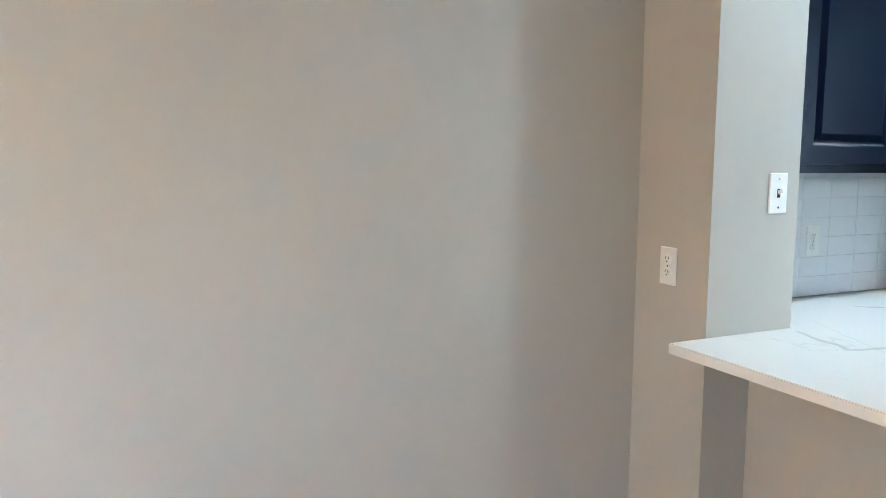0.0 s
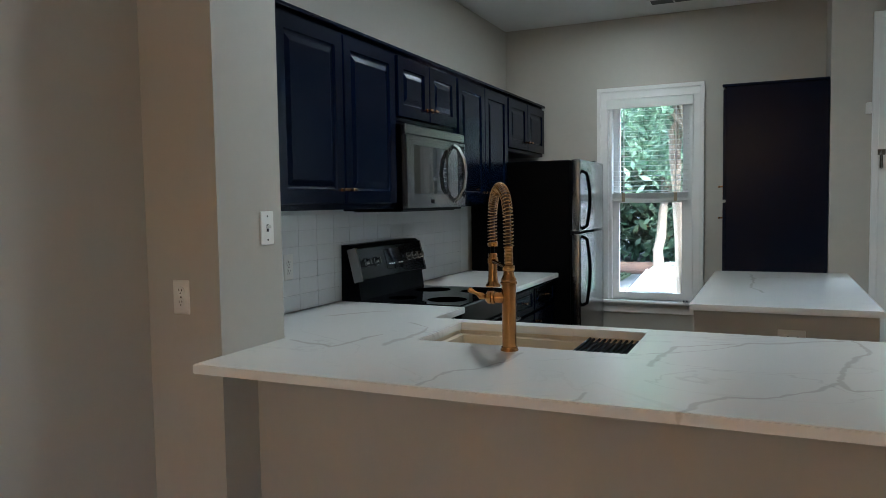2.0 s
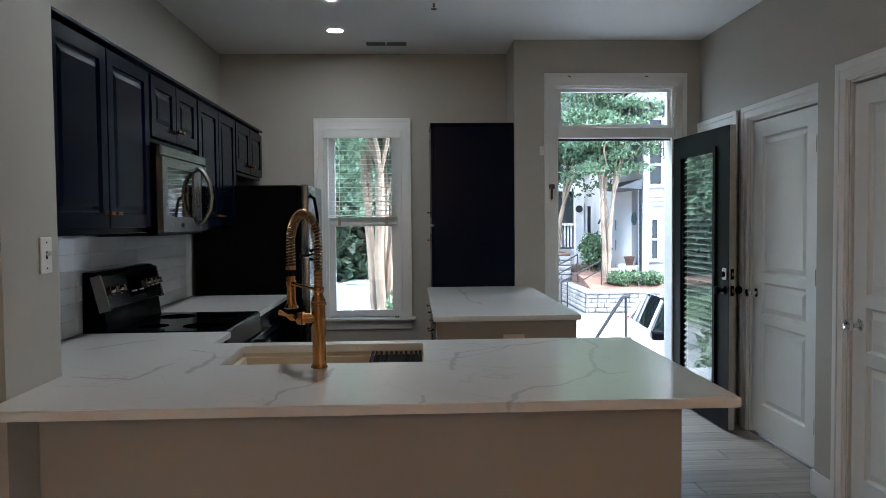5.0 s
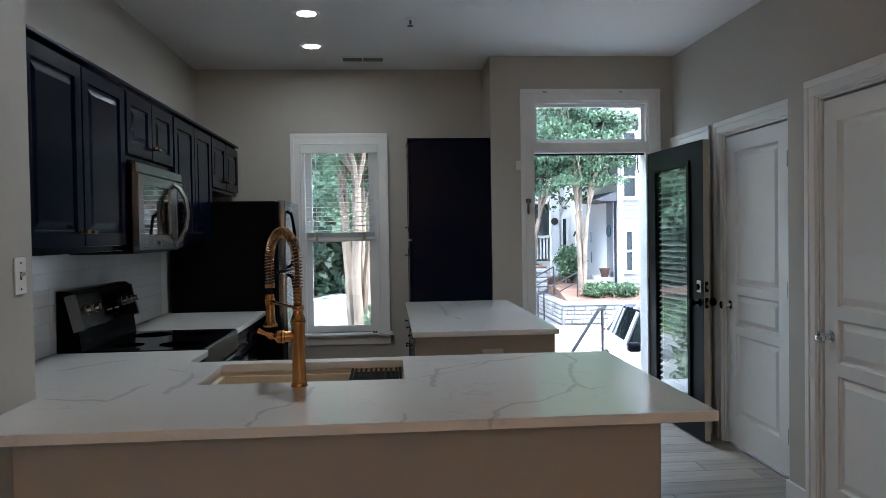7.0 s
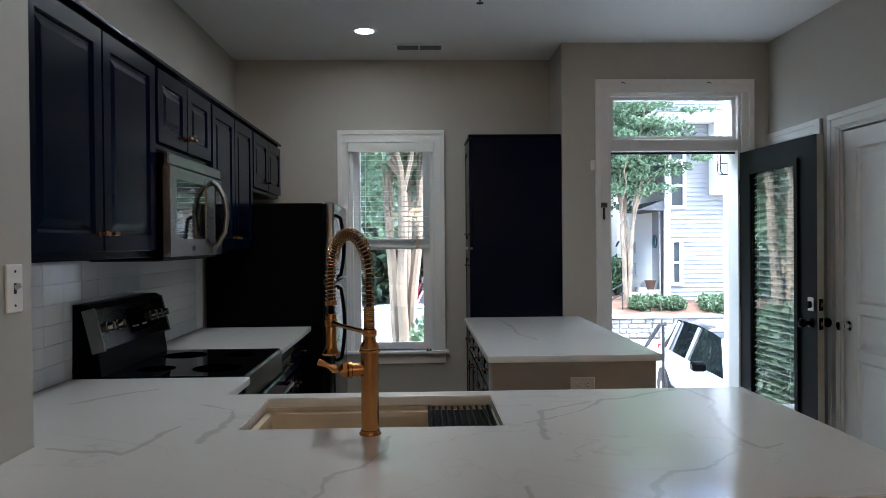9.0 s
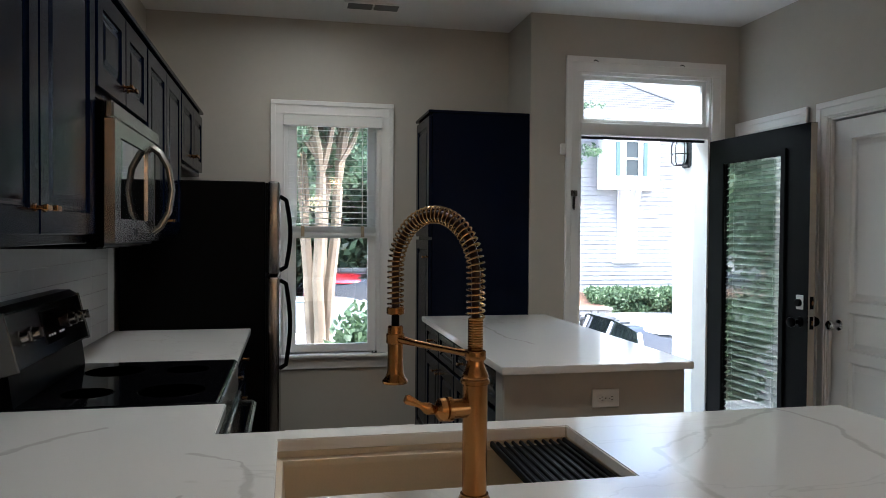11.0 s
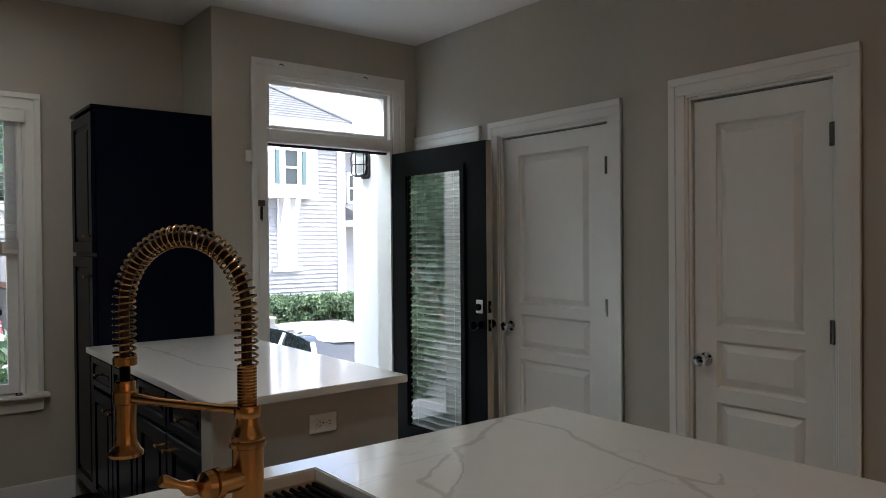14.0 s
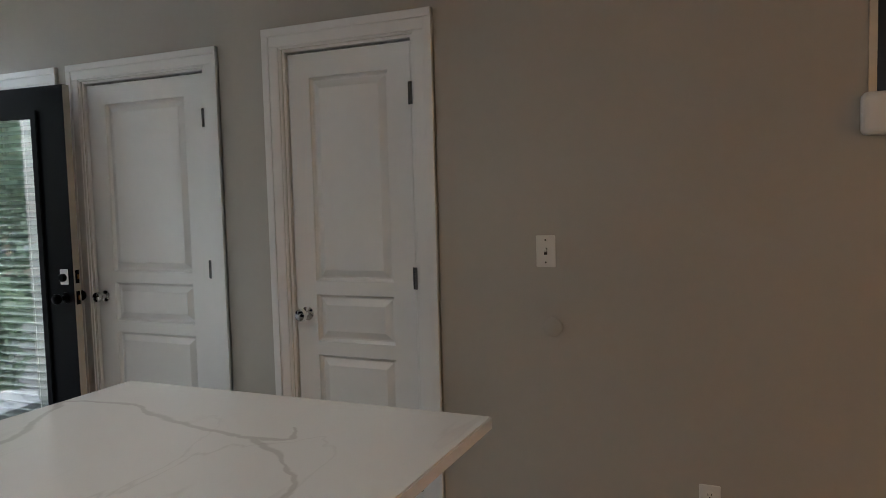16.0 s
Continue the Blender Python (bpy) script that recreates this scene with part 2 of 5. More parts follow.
def tube(points, r, n=8, bm=None, closed=False):
    """A round bar bent along points; r is one radius or one for each point."""
    b = bmesh.new()
    pts = [Vector(p) for p in points]
    radii = [r] * len(pts) if isinstance(r, (int, float)) else r
    rings, side = [], None
    for i, p in enumerate(pts):
        d = (pts[min(i + 1, len(pts) - 1)] - pts[max(i - 1, 0)]).normalized()
        side = d.orthogonal().normalized() if side is None else (side - d * side.dot(d)).normalized()
        up = d.cross(side)
        rings.append([b.verts.new(p + radii[i] * (math.cos(2 * math.pi * k / n) * side + math.sin(2 * math.pi * k / n) * up)) for k in range(n)])
    for p, q in zip(rings, rings[1:]):
        for k in range(n):
            b.faces.new((p[k], p[(k + 1) % n], q[(k + 1) % n], q[k]))
    b.faces.new(rings[0][::-1]), b.faces.new(rings[-1])
    return joined(b, bm)


def slab(us, vs, solid, w0, w1, axis):
    """A sheet with openings: cells of the grid us x vs for which solid(u, v) holds, w0 to w1 thick along axis (x, y or z)."""
    b = bmesh.new()

    def at(u, v, w):
        return b.verts.new({"x": (w, u, v), "y": (u, w, v), "z": (u, v, w)}[axis])

    cells = {(i, j) for i in range(len(us) - 1) for j in range(len(vs) - 1) if solid((us[i] + us[i + 1]) / 2, (vs[j] + vs[j + 1]) / 2)}
    for i, j in cells:
        u0, u1, v0, v1 = us[i], us[i + 1], vs[j], vs[j + 1]
        for w in (w0, w1):
            b.faces.new([at(u0, v0, w), at(u1, v0, w), at(u1, v1, w), at(u0, v1, w)])
        for di, dj, p, q in ((-1, 0, (u0, v0), (u0, v1)), (1, 0, (u1, v0), (u1, v1)), (0, -1, (u0, v0), (u1, v0)), (0, 1, (u0, v1), (u1, v1))):
            if (i + di, j + dj) not in cells:
                b.faces.new([at(*p, w0), at(*q, w0), at(*q, w1), at(*p, w1)])
    bmesh.ops.remove_doubles(b, verts=b.verts[:], dist=1e-5)
    bmesh.ops.recalc_face_normals(b, faces=b.faces[:])
    return b


def holes(*openings):
    return lambda u, v: not any(a < u < b and c < v < d for a, b, c, d in openings)


def link(name, bm, material, smooth=False):
    me = bpy.data.meshes.new(name)
    bm.to_mesh(me)
    bm.free()
    me.materials.append(material)
    if smooth:
        for p in me.polygons:
            p.use_smooth = True
        me.set_sharp_from_angle(angle=radians(40))
    return new(name, me)


def part(name, bm, material, parent, label="", smooth=False):
    ob = link(name, bm, material, smooth)
    ob.parent = parent
    return tagged(ob, label)


def thing(name, label, category, at=(0, 0, 0), group="", kind=""):
    """An Empty that carries a thing's parts; parts are modelled round its own origin."""
    ob = new(name)
    ob.location = at
    ob.empty_display_size = 0.05
    return tagged(ob, label, category, group, kind)


def setting(name, bm, material, label):
    return tagged(link(name, bm, material), label, name.split("_")[0], kind="structure")


# ---- rooms ----
H = 2.81
WIN = (1.245, 1.865, 0.625, 2.19)
DOOR = (-0.90, 0.03, 0.0, 2.46)
setting("wall_window", slab([0.2, WIN[0], WIN[1], 2.83], [0, WIN[2], WIN[3], H], holes(WIN), 5.78, 5.92, "x"), WALL, "greige painted wall with a window")
setting("wall_entry", slab([-1.23, DOOR[0], DOOR[1], 0.354], [0, DOOR[3], H], holes(DOOR), 5.30, 5.45, "x"), WALL, "greige painted wall round the front door")
setting("wall_jog", box(5.45, 5.78, 0.2, 0.354, 0, H), WALL, "short greige return wall beside the pantry")
D1 = (3.62, 4.44, 0.0, 2.075)
D0 = (4.70, 5.22, 0.0, 2.075)
setting("wall_closet", slab([3.18, D1[0], D1[1], D0[0], D0[1], 5.30], [0, D1[3], H], holes(D1, D0), -1.23, -1.10, "y"), WALL, "greige wall with two white doors")
D2 = (2.405, 3.027, 0.0, 2.065)
# unseen opening, added to let skylight into the living room
LIVING = (-2.6, -1.6, 1.2, 2.0)
NICHE = (-0.4, 0.83, 1.70, 2.45)
setting("wall_right", slab([-3.5, LIVING[0], LIVING[1], NICHE[0], NICHE[1], D2[0], D2[1], 3.30], sorted([0, LIVING[2], NICHE[2], D2[3], LIVING[3], NICHE[3], H]), holes(D2, NICHE, LIVING), -1.04, -0.91, "y"), WALL, "greige wall with a narrow white door")
setting("wall_corner", box(3.18, 3.30, -1.10, -1.04, 0, H), WALL, "greige wall end at the corner")
setting("wall_kitchen", box(2.18, 5.78, 2.715, 2.83, 0, H), WALL, "greige kitchen wall behind the cabinets")
setting("wall_stub", box(1.84, 2.18, 2.345, 2.83, 0, H), WALL, "greige wall end beside the counter")
setting("wall_left", box(-3.5, 1.84, 2.66, 2.78, 0, H), WALL, "greige painted living room wall")
setting("wall_back", box(-3.62, -3.5, -1.04, 2.78, 0, H), WALL, "plain greige wall behind the room")
setting("ceiling", box(-3.6, 5.9, -1.2, 2.8, H, H + 0.12), CEIL, "flat white painted ceiling")
FLOORSUB = mat("floor underlay", (0.05, 0.045, 0.04), 0.9)
setting("floor", box(-3.6, 5.92, -1.2, 2.83, -0.12, -0.012), FLOORSUB, "floor of grey-brown wood-look planks")

# ---- counters ----
TOP, THICK = 0.914, 0.03


def counter(name, us, vs, solid, label):
    bm = slab(us, vs, solid, TOP - THICK, TOP, "z")
    sharp = [e for e in bm.edges if len(e.link_faces) == 2 and e.calc_face_angle(0) > 0.5]
    bmesh.ops.bevel(bm, geom=sharp, offset=0.003, segments=2, affect="EDGES")
    return tagged(link(name, bm, QUARTZ), label, "countertop")


SINKHOLE = (2.315, 2.72, 1.11, 1.855)


def in_peninsula(x, y):
    if SINKHOLE[0] < x < SINKHOLE[1] and SINKHOLE[2] < y < SINKHOLE[3]:
        return False
    if x < 2.182:
        return y < 2.343
    return x < 2.80 or y > 2.01


counter("countertop", [1.70, 2.182, 2.315, 2.72, 2.80, 3.135], [0.211, 1.11, 1.855, 2.01, 2.343, 2.712], in_peninsula, "white veined quartz peninsula countertop with a sink cut-out")
counter("countertop", [3.895, 4.87], [2.03, 2.712], lambda x, y: True, "white quartz countertop between the range and the refrigerator")
counter("countertop", [3.555, 5.297], [0.24, 1.04], lambda x, y: True, "white veined quartz countertop beside the front door")
setting("pony_wall", box(2.015, 2.13, 0.265, 2.345, 0, 0.882, 0.004), WALL, "greige half wall carrying the peninsula countertop")
setting("pony_wall_end", box(2.13, 2.78, 0.265, 0.38, 0, 0.882, 0.004), WALL, "greige end of the half wall")
setting("half_wall", box(3.60, 3.70, 0.255, 1.025, 0, 0.882, 0.005), WALL, "greige half wall under the counter, with an outlet")
setting("half_wall_side", box(3.70, 5.295, 0.255, 0.36, 0, 0.882, 0.004), WALL, "greige half wall behind the base cabinets")


# ---- panelled fronts ----
CAB_PROFILE = ((0.0, 0.0), (0.004, 0.006), (0.010, 0.009), (0.016, 0.009), (0.036, 0.003), (0.040, 0.002))
DOOR_PROFILE = ((0.0, 0.0), (0.002, 0.010), (0.010, 0.019), (0.017, 0.019), (0.044, 0.005), (0.046, 0.004))


def panelled(w, h, thick, panels, profile, edge=0.003):
    """A slab in x and z, its front at y = 0 looking to -y, with moulded panels (x0, x1, z0, z1) sunk into it."""
    b = bmesh.new()

    def ring(x0, x1, z0, z1, y):
        return [b.verts.new(p) for p in ((x0, y, z0), (x1, y, z0), (x1, y, z1), (x0, y, z1))]

    def bridge(p, q):
        for k in range(4):
            b.faces.new((p[k], p[(k + 1) % 4], q[(k + 1) % 4], q[k]))

    xs = sorted({edge, w - edge, *(v for p in panels for v in p[:2])})
    zs = sorted({edge, h - edge, *(v for p in panels for v in p[2:])})
    for x0, x1 in zip(xs, xs[1:]):
        for z0, z1 in zip(zs, zs[1:]):
            if not any(p[0] < (x0 + x1) / 2 < p[1] and p[2] < (z0 + z1) / 2 < p[3] for p in panels):
                b.faces.new(ring(x0, x1, z0, z1, 0))
    for x0, x1, z0, z1 in panels:
        last = None
        for inset, depth in profile:
            now = ring(x0 + inset, x1 - inset, z0 + inset, z1 - inset, depth)
            if last:
                bridge(last, now)
            last = now
        b.faces.new(last)
    front, rim, back = ring(edge, w - edge, edge, h - edge, 0), ring(0, w, 0, h, edge), ring(0, w, 0, h, thick)
    bridge(front, rim), bridge(rim, back)
    b.faces.new(back[::-1])
    bmesh.ops.remove_doubles(b, verts=b.verts[:], dist=1e-5)
    bmesh.ops.recalc_face_normals(b, faces=b.faces[:])
    return b


def moved(bm, m):
    bmesh.ops.transform(bm, matrix=m, verts=bm.verts[:])
    return bm


def knob_mesh():
    """A short bar on a post, standing out to -y."""
    bm = cyl((0, 0, 0), (0, -0.022, 0), 0.005, n=10)
    cyl((0, 0, 0), (0, -0.003, 0), 0.009, n=14, bm=bm)
    return box(-0.017, 0.017, -0.032, -0.021, -0.0065, 0.0065, 0.002, bm)


def cabinet(name, label, w, h, d, fronts, m, toe=0.0, knob_metal=None, cornice=False, group=""):
    """A cabinet unit: body, and fronts (x0, x1, z0, z1, knob x, knob z), modelled looking to -y and placed by m."""
    root = thing(name, label, "cabinet", group=group)
    bm = box(0, w, 0, d, toe, h, 0.002)
    if toe:
        box(0.0, w, 0.07, d, 0, toe, 0, bm)
    part("body", bm, NAVY, root)
    if cornice:
        part("cornice", box(-0.006, w + 0.006, -0.026, d, h, h + 0.018, 0.005, segments=2), NAVY, root)
    for x0, x1, z0, z1, kx, kz in fronts:
        fw, fh = x1 - x0, z1 - z0
        rail = 0.058 if fh > 0.25 else 0.03
        bm = panelled(fw, fh, 0.019, [(rail, fw - rail, rail, fh - rail)], CAB_PROFILE)
        front = part("door" if fh > 0.25 else "drawer_front", moved(bm, pose(x0, -0.0205, z0)), NAVY, root)
        part("knob", moved(knob_mesh(), pose(kx, -0.0205, kz)), BRASS if knob_metal is None else knob_metal, front, "small brass bar knob")
    root.matrix_world = m
    return root


def pair(w, z0, z1, kz):
    """Two doors side by side with their knobs near the middle."""
    c = w / 2
    return [(0.014, c - 0.004, z0, z1, c - 0.034, kz), (c + 0.004, w - 0.014, z0, z1, c + 0.034, kz)]


# ---- upper cabinets ----
UP, DEEP = 2.392, 0.32
for x0, x1, z0, label in ((2.19, 3.17, 1.385, "tall navy double-door wall cabinet beside the wall end"), (3.172, 3.93, 1.815, "low navy double-door wall cabinet over the microwave"),
                          (3.932, 4.83, 1.385, "navy double-door wall cabinet beside the refrigerator"), (4.832, 5.73, 1.765, "low navy double-door wall cabinet over the refrigerator")):
    h = 2.155 - z0
    cabinet("wall_cabinet", label, x1 - x0, h, DEEP, pair(x1 - x0, 0.025, h - 0.02, 0.085), pose(x0, UP, z0), cornice=True, group="navy wall cabinets")

# ---- base cabinets ----
BASE_H = 0.882


def base_unit(name, label, w, d, m, n=2, group="navy base cabinets"):
    """Drawers over doors, n columns."""
    fronts, c = [], w / n
    for k in range(n):
        x0, x1 = k * c + 0.008, (k + 1) * c - 0.008
        fronts.append((x0, x1, 0.72, 0.865, (x0 + x1) / 2, 0.795))
        kx = x1 - 0.04 if k % 2 == 0 else x0 + 0.04
        fronts.append((x0, x1, 0.13, 0.70, kx, 0.645))
    return cabinet(name, label, w, BASE_H, d, fronts, m, toe=0.1, group=group)


base_unit("base_cabinet", "navy base cabinet with drawers beside the range", 0.965, 0.63, pose(3.90, 2.075, 0))
cabinet("base_cabinet", "navy corner base cabinet behind the peninsula", 0.33, BASE_H, 0.65, [(0.01, 0.32, 0.13, 0.86, 0.28, 0.78)], pose(2.795, 2.055, 0), toe=0.1, group="navy base cabinets")
sink_base = thing("sink_base_cabinet", "navy sink base cabinet inside the peninsula", "cabinet")
part("side_panel", box(2.134, 2.77, 0.385, 0.40, 0, 0.88), NAVY, sink_base)
part("side_panel", box(2.134, 2.77, 2.32, 2.34, 0, 0.88), NAVY, sink_base)
part("floor_panel", box(2.134, 2.77, 0.40, 2.32, 0.1, 0.12), NAVY, sink_base)
part("back_panel", box(2.134, 2.15, 0.40, 2.32, 0.12, 0.88), NAVY, sink_base)
part("front_frame", box(2.752, 2.77, 0.40, 2.32, 0.12, 0.66), NAVY, sink_base)
for k in range(2):
    base_unit("base_cabinet", "navy base cabinet with drawers under the counter by the door", 0.795, 0.63, pose(5.297 - 0.798 * k, 0.995, 0, 0, 0, 180))

# ---- tall pantry ----
pw = 0.475
cabinet("pantry_cabinet", "tall navy pantry cabinet with stacked doors, standing against the wall", pw, 2.16, 0.62,
        [(0.012, pw - 0.012, 1.40, 2.145, 0.40, 1.49), (0.012, pw - 0.012, 0.12, 1.38, 0.40, 1.275)], pose(5.777, 0.978, 0, 0, 0, 180), toe=0.1, cornice=True)

# ---- sink ----
sink = thing("kitchen_sink", "beige composite undermount sink with a stepped ledge", "sink")


def basin():
    b = bmesh.new()
    x0, x1, y0, y1 = SINKHOLE
    rings = []
    for inset, z in ((-0.03, 0.882), (-0.006, 0.882), (-0.006, 0.868), (0.012, 0.864), (0.014, 0.85), (0.022, 0.70), (0.05, 0.675), (0.16, 0.668)):
        rings.append([b.verts.new(p) for p in ((x0 + inset, y0 + inset, z), (x1 - inset, y0 + inset, z), (x1 - inset, y1 - inset, z), (x0 + inset, y1 - inset, z))])
    for p, q in zip(rings, rings[1:]):
        for k in range(4):
            b.faces.new((p[k], p[(k + 1) % 4], q[(k + 1) % 4], q[k]))
    b.faces.new(rings[-1])
    bmesh.ops.recalc_face_normals(b, faces=b.faces[:])
    if sum(f.normal.z for f in b.faces) < 0:
        bmesh.ops.reverse_faces(b, faces=b.faces[:])
    return b


part("basin", basin(), SINK, sink)
part("drain", lathe([(0.001, 0.6685), (0.045, 0.6685), (0.055, 0.673), (0.057, 0.6685)], pose(2.52, 1.48, 0)), STEEL, sink, "round steel drain", True)
rack = thing("drying_rack", "black roll-up drying rack lying across the sink ledge", "dish rack")
part("frame", joined(box(2.322, 2.712, 1.116, 1.126, 0.869, 0.886, 0.003), box(2.322, 2.712, 1.312, 1.322, 0.869, 0.886, 0.003)), RUBBER, rack)
part("tray", box(2.326, 2.708, 1.127, 1.311, 0.866, 0.870), RUBBER, rack)
for k in range(9):
    y = 1.138 + k * 0.0205
    part("rod", cyl((2.326, y, 0.880), (2.708, y, 0.880), 0.0048, n=8), RUBBER, rack, smooth=True)

# ---- faucet ----
faucet = thing("kitchen_faucet", "brushed brass spring-neck kitchen faucet standing behind the sink", "faucet")
FX, FY = 2.245, 1.482
reach = Vector((0.190, 0.126, 0))
out = reach.normalized()
R = reach.length / 2
stem = pose(FX, FY, 0)
part("base_flange", lathe([(0.030, TOP), (0.030, 0.918), (0.027, 0.922), (0.027, 0.926)], stem), BRASS, faucet, smooth=True)
part("body", lathe([(0.0235, 0.926), (0.0240, 1.134), (0.0280, 1.136), (0.0280, 1.142), (0.0245, 1.145), (0.026, 1.149), (0.024, 1.155), (0.0195, 1.164), (0.0170, 1.174), (0.0165, 1.180)], stem), BRASS, faucet, smooth=True)
part("clamp_ring", lathe([(0.0190, 1.180), (0.0205, 1.182), (0.0205, 1.196), (0.0190, 1.198)], stem), BRASS, faucet, smooth=True)
ribs = [(0.0145, 1.198)]
for k in range(12):
    z = 1.200 + k * 0.0048
    ribs += [(0.0152, z), (0.0140, z + 0.0024)]
ribs += [(0.0152, 1.258), (0.012, 1.260)]
part("ribbed_neck", lathe(ribs, stem), BRASS, faucet, smooth=True)


def arch(s):
    """A point of the spout's middle line and its direction, s metres along from the neck's top."""
    z0, up = 1.258, 0.085
    foot = Vector((FX, FY, z0))
    if s < up:
        return foot + Vector((0, 0, s)), Vector((0, 0, 1))
    a = (s - up) / R
    if a < math.pi:
        return foot + Vector((0, 0, up)) + out * (R - R * math.cos(a)) + Vector((0, 0, R * math.sin(a))), out * math.sin(a) + Vector((0, 0, math.cos(a)))
    return foot + reach + Vector((0, 0, up - (s - up - math.pi * R))), Vector((0, 0, -1))


LENGTH = 0.085 + math.pi * R + 0.083
HOSE = mat("dark bronze hose", (0.035, 0.012, 0.006), 0.35, 0.5)
part("hose", tube([arch(LENGTH * k / 40)[0] for k in range(41)], 0.0085, 10), HOSE, faucet, "dark bronze hose", True)
TURNS, coil = 47, []
for k in range(TURNS * 14 + 1):
    p, d = arch(LENGTH * k / (TURNS * 14))
    side = Vector((-out.y, out.x, 0))
    a = 2 * math.pi * k / 14
    coil.append(p + 0.0165 * (math.cos(a) * side + math.sin(a) * d.cross(side)))
part("spring", tube(coil, 0.0021, 6), COIL, faucet, "open wire spring coiled round the hose", True)
tip = pose(FX + reach.x, FY + reach.y, 0)
part("spring_collar", lathe([(0.017, 1.248), (0.019, 1.250), (0.019, 1.261), (0.017, 1.263)], tip), BRASS, faucet, smooth=True)
part("hose_end", lathe([(0.0085, 1.220), (0.0085, 1.250)], tip), RUBBER, faucet, "black rubber hose end", True)
part("spray_head", lathe([(0.014, 1.100), (0.0265, 1.102), (0.0275, 1.107), (0.021, 1.115), (0.0175, 1.125), (0.0165, 1.145), (0.0165, 1.220), (0.0145, 1.224)], tip), BRASS, faucet, smooth=True)
button = box(-0.005, 0.005, -0.021, -0.014, 1.135, 1.200, 0.003)
part("spray_button", moved(button, pose(FX + reach.x, FY + reach.y, 0, 0, 0, 120)), RUBBER, faucet)
arm = [Vector((FX, FY, 1.190)) + out * 0.018, Vector((FX, FY, 1.190)) + out * 0.05, Vector((FX, FY, 1.193)) + out * 0.16, Vector((FX, FY, 1.196)) + out * (2 * R - 0.018)]
part("holder_arm", tube(arm, [0.008, 0.0062, 0.0066, 0.009], 12), BRASS, faucet, smooth=True)
part("holder_ring", lathe([(0.0175, 1.186), (0.0195, 1.188), (0.0195, 1.206), (0.0175, 1.208)], tip), BRASS, faucet, smooth=True)
side_m = pose(FX, FY, 1.090, -90, 0, 8)
valve = part("valve_body", lathe([(0.0185, 0.012), (0.0185, 0.046), (0.0230, 0.048), (0.0230, 0.056), (0.020, 0.058), (0.0225, 0.061), (0.021, 0.072), (0.013, 0.078), (0.009, 0.081)], side_m), BRASS, faucet, smooth=True)
part("lever", moved(lathe([(0.006, 0.080), (0.011, 0.090), (0.012, 0.097), (0.008, 0.106), (0.0055, 0.112), (0.0095, 0.140), (0.007, 0.144)]), side_m @ pose(0, 0, 0.085, 26) @ pose(0, 0, -0.085)), BRASS, valve, smooth=True)

# ---- range ----
rng = thing("kitchen_range", "black electric range with a glass cooktop and slanted backguard", "range")
X0, X1, YF = 3.142, 3.888, 2.035
part("body", box(X0, X1, YF + 0.012, 2.70, 0.02, 0.895, 0.004), BLACK, rng)
part("cooktop", box(X0 - 0.002, X1 + 0.002, YF + 0.0, 2.60, 0.897, 0.918, 0.006, segments=2), BLACKGLASS, rng, "black ceramic glass cooktop")
for cx, cy, r in ((3.33, 2.19, 0.10), (3.70, 2.19, 0.075), (3.33, 2.44, 0.075), (3.70, 2.44, 0.10)):
    ringb = lathe([(r, 0.9183), (r + 0.002, 0.9186), (r + 0.004, 0.9183)], pose(cx, cy, 0), 40)
    part("burner_ring", ringb, mat("burner print", (0.004, 0.004, 0.004), 0.15), rng)
part("front_trim", box(X0, X1, YF - 0.008, YF + 0.011, 0.80, 0.912, 0.005), STEEL, rng, "brushed steel strip under the cooktop")
part("oven_door", box(X0 + 0.004, X1 - 0.004, YF - 0.022, YF + 0.010, 0.22, 0.795, 0.006), BLACKGLASS, rng)
part("oven_handle", tube([(X0 + 0.05, YF - 0.024, 0.755), (X0 + 0.06, YF - 0.062, 0.758), (X0 + 0.10, YF - 0.072, 0.76), (X1 - 0.10, YF - 0.072, 0.76), (X1 - 0.06, YF - 0.062, 0.758), (X1 - 0.05, YF - 0.024, 0.755)], 0.011, 10), STEEL, rng, smooth=True)
part("drawer_front", box(X0 + 0.004, X1 - 0.004, YF - 0.018, YF + 0.010, 0.05, 0.21, 0.006), BLACK, rng)
guard = bmesh.new()
prof = [(2.585, 0.905), (2.60, 1.02), (2.575, 1.02), (2.615, 1.185), (2.64, 1.20), (2.695, 1.20), (2.70, 0.905)]
ends = [[guard.verts.new((x, y, z)) for y, z in prof] for x in (X0 + 0.004, X1 - 0.004)]
for k in range(len(prof)):
    guard.faces.new((ends[0][k], ends[0][(k + 1) % len(prof)], ends[1][(k + 1) % len(prof)], ends[1][k]))
guard.faces.new(ends[0]), guard.faces.new(ends[1][::-1])
bmesh.ops.recalc_face_normals(guard, faces=guard.faces[:])
part("backguard", guard, BLACK, rng)
# the control face leans back; panel_m lays x along it and z up it
panel_m = Matrix.Translation((X0, 2.575, 1.02)) @ pose(0, 0, 0, -13.6)
for xa, xb in ((0.0, 0.012), (X1 - X0 - 0.012, X1 - X0)):
    part("end_cap", moved(box(xa, xb, -0.006, 0.05, -0.004, 0.172, 0.003), panel_m), STEEL, rng, "steel end cap")
part("control_panel", moved(box(0.014, X1 - X0 - 0.014, -0.003, 0.002, 0.004, 0.164, 0.001), panel_m), mat("black control panel", (0.004, 0.004, 0.0045), 0.18), rng, "black glossy control panel")
part("display", moved(box(0.285, 0.475, -0.006, -0.0032, 0.035, 0.145, 0.002), panel_m), BLACKGLASS, rng, "black glass clock display")
for x in (0.31, 0.335, 0.36, 0.42, 0.44, 0.455):
    part("display_mark", moved(box(x, x + 0.013, -0.0075, -0.0062, 0.06, 0.066), panel_m), PLASTIC, rng)
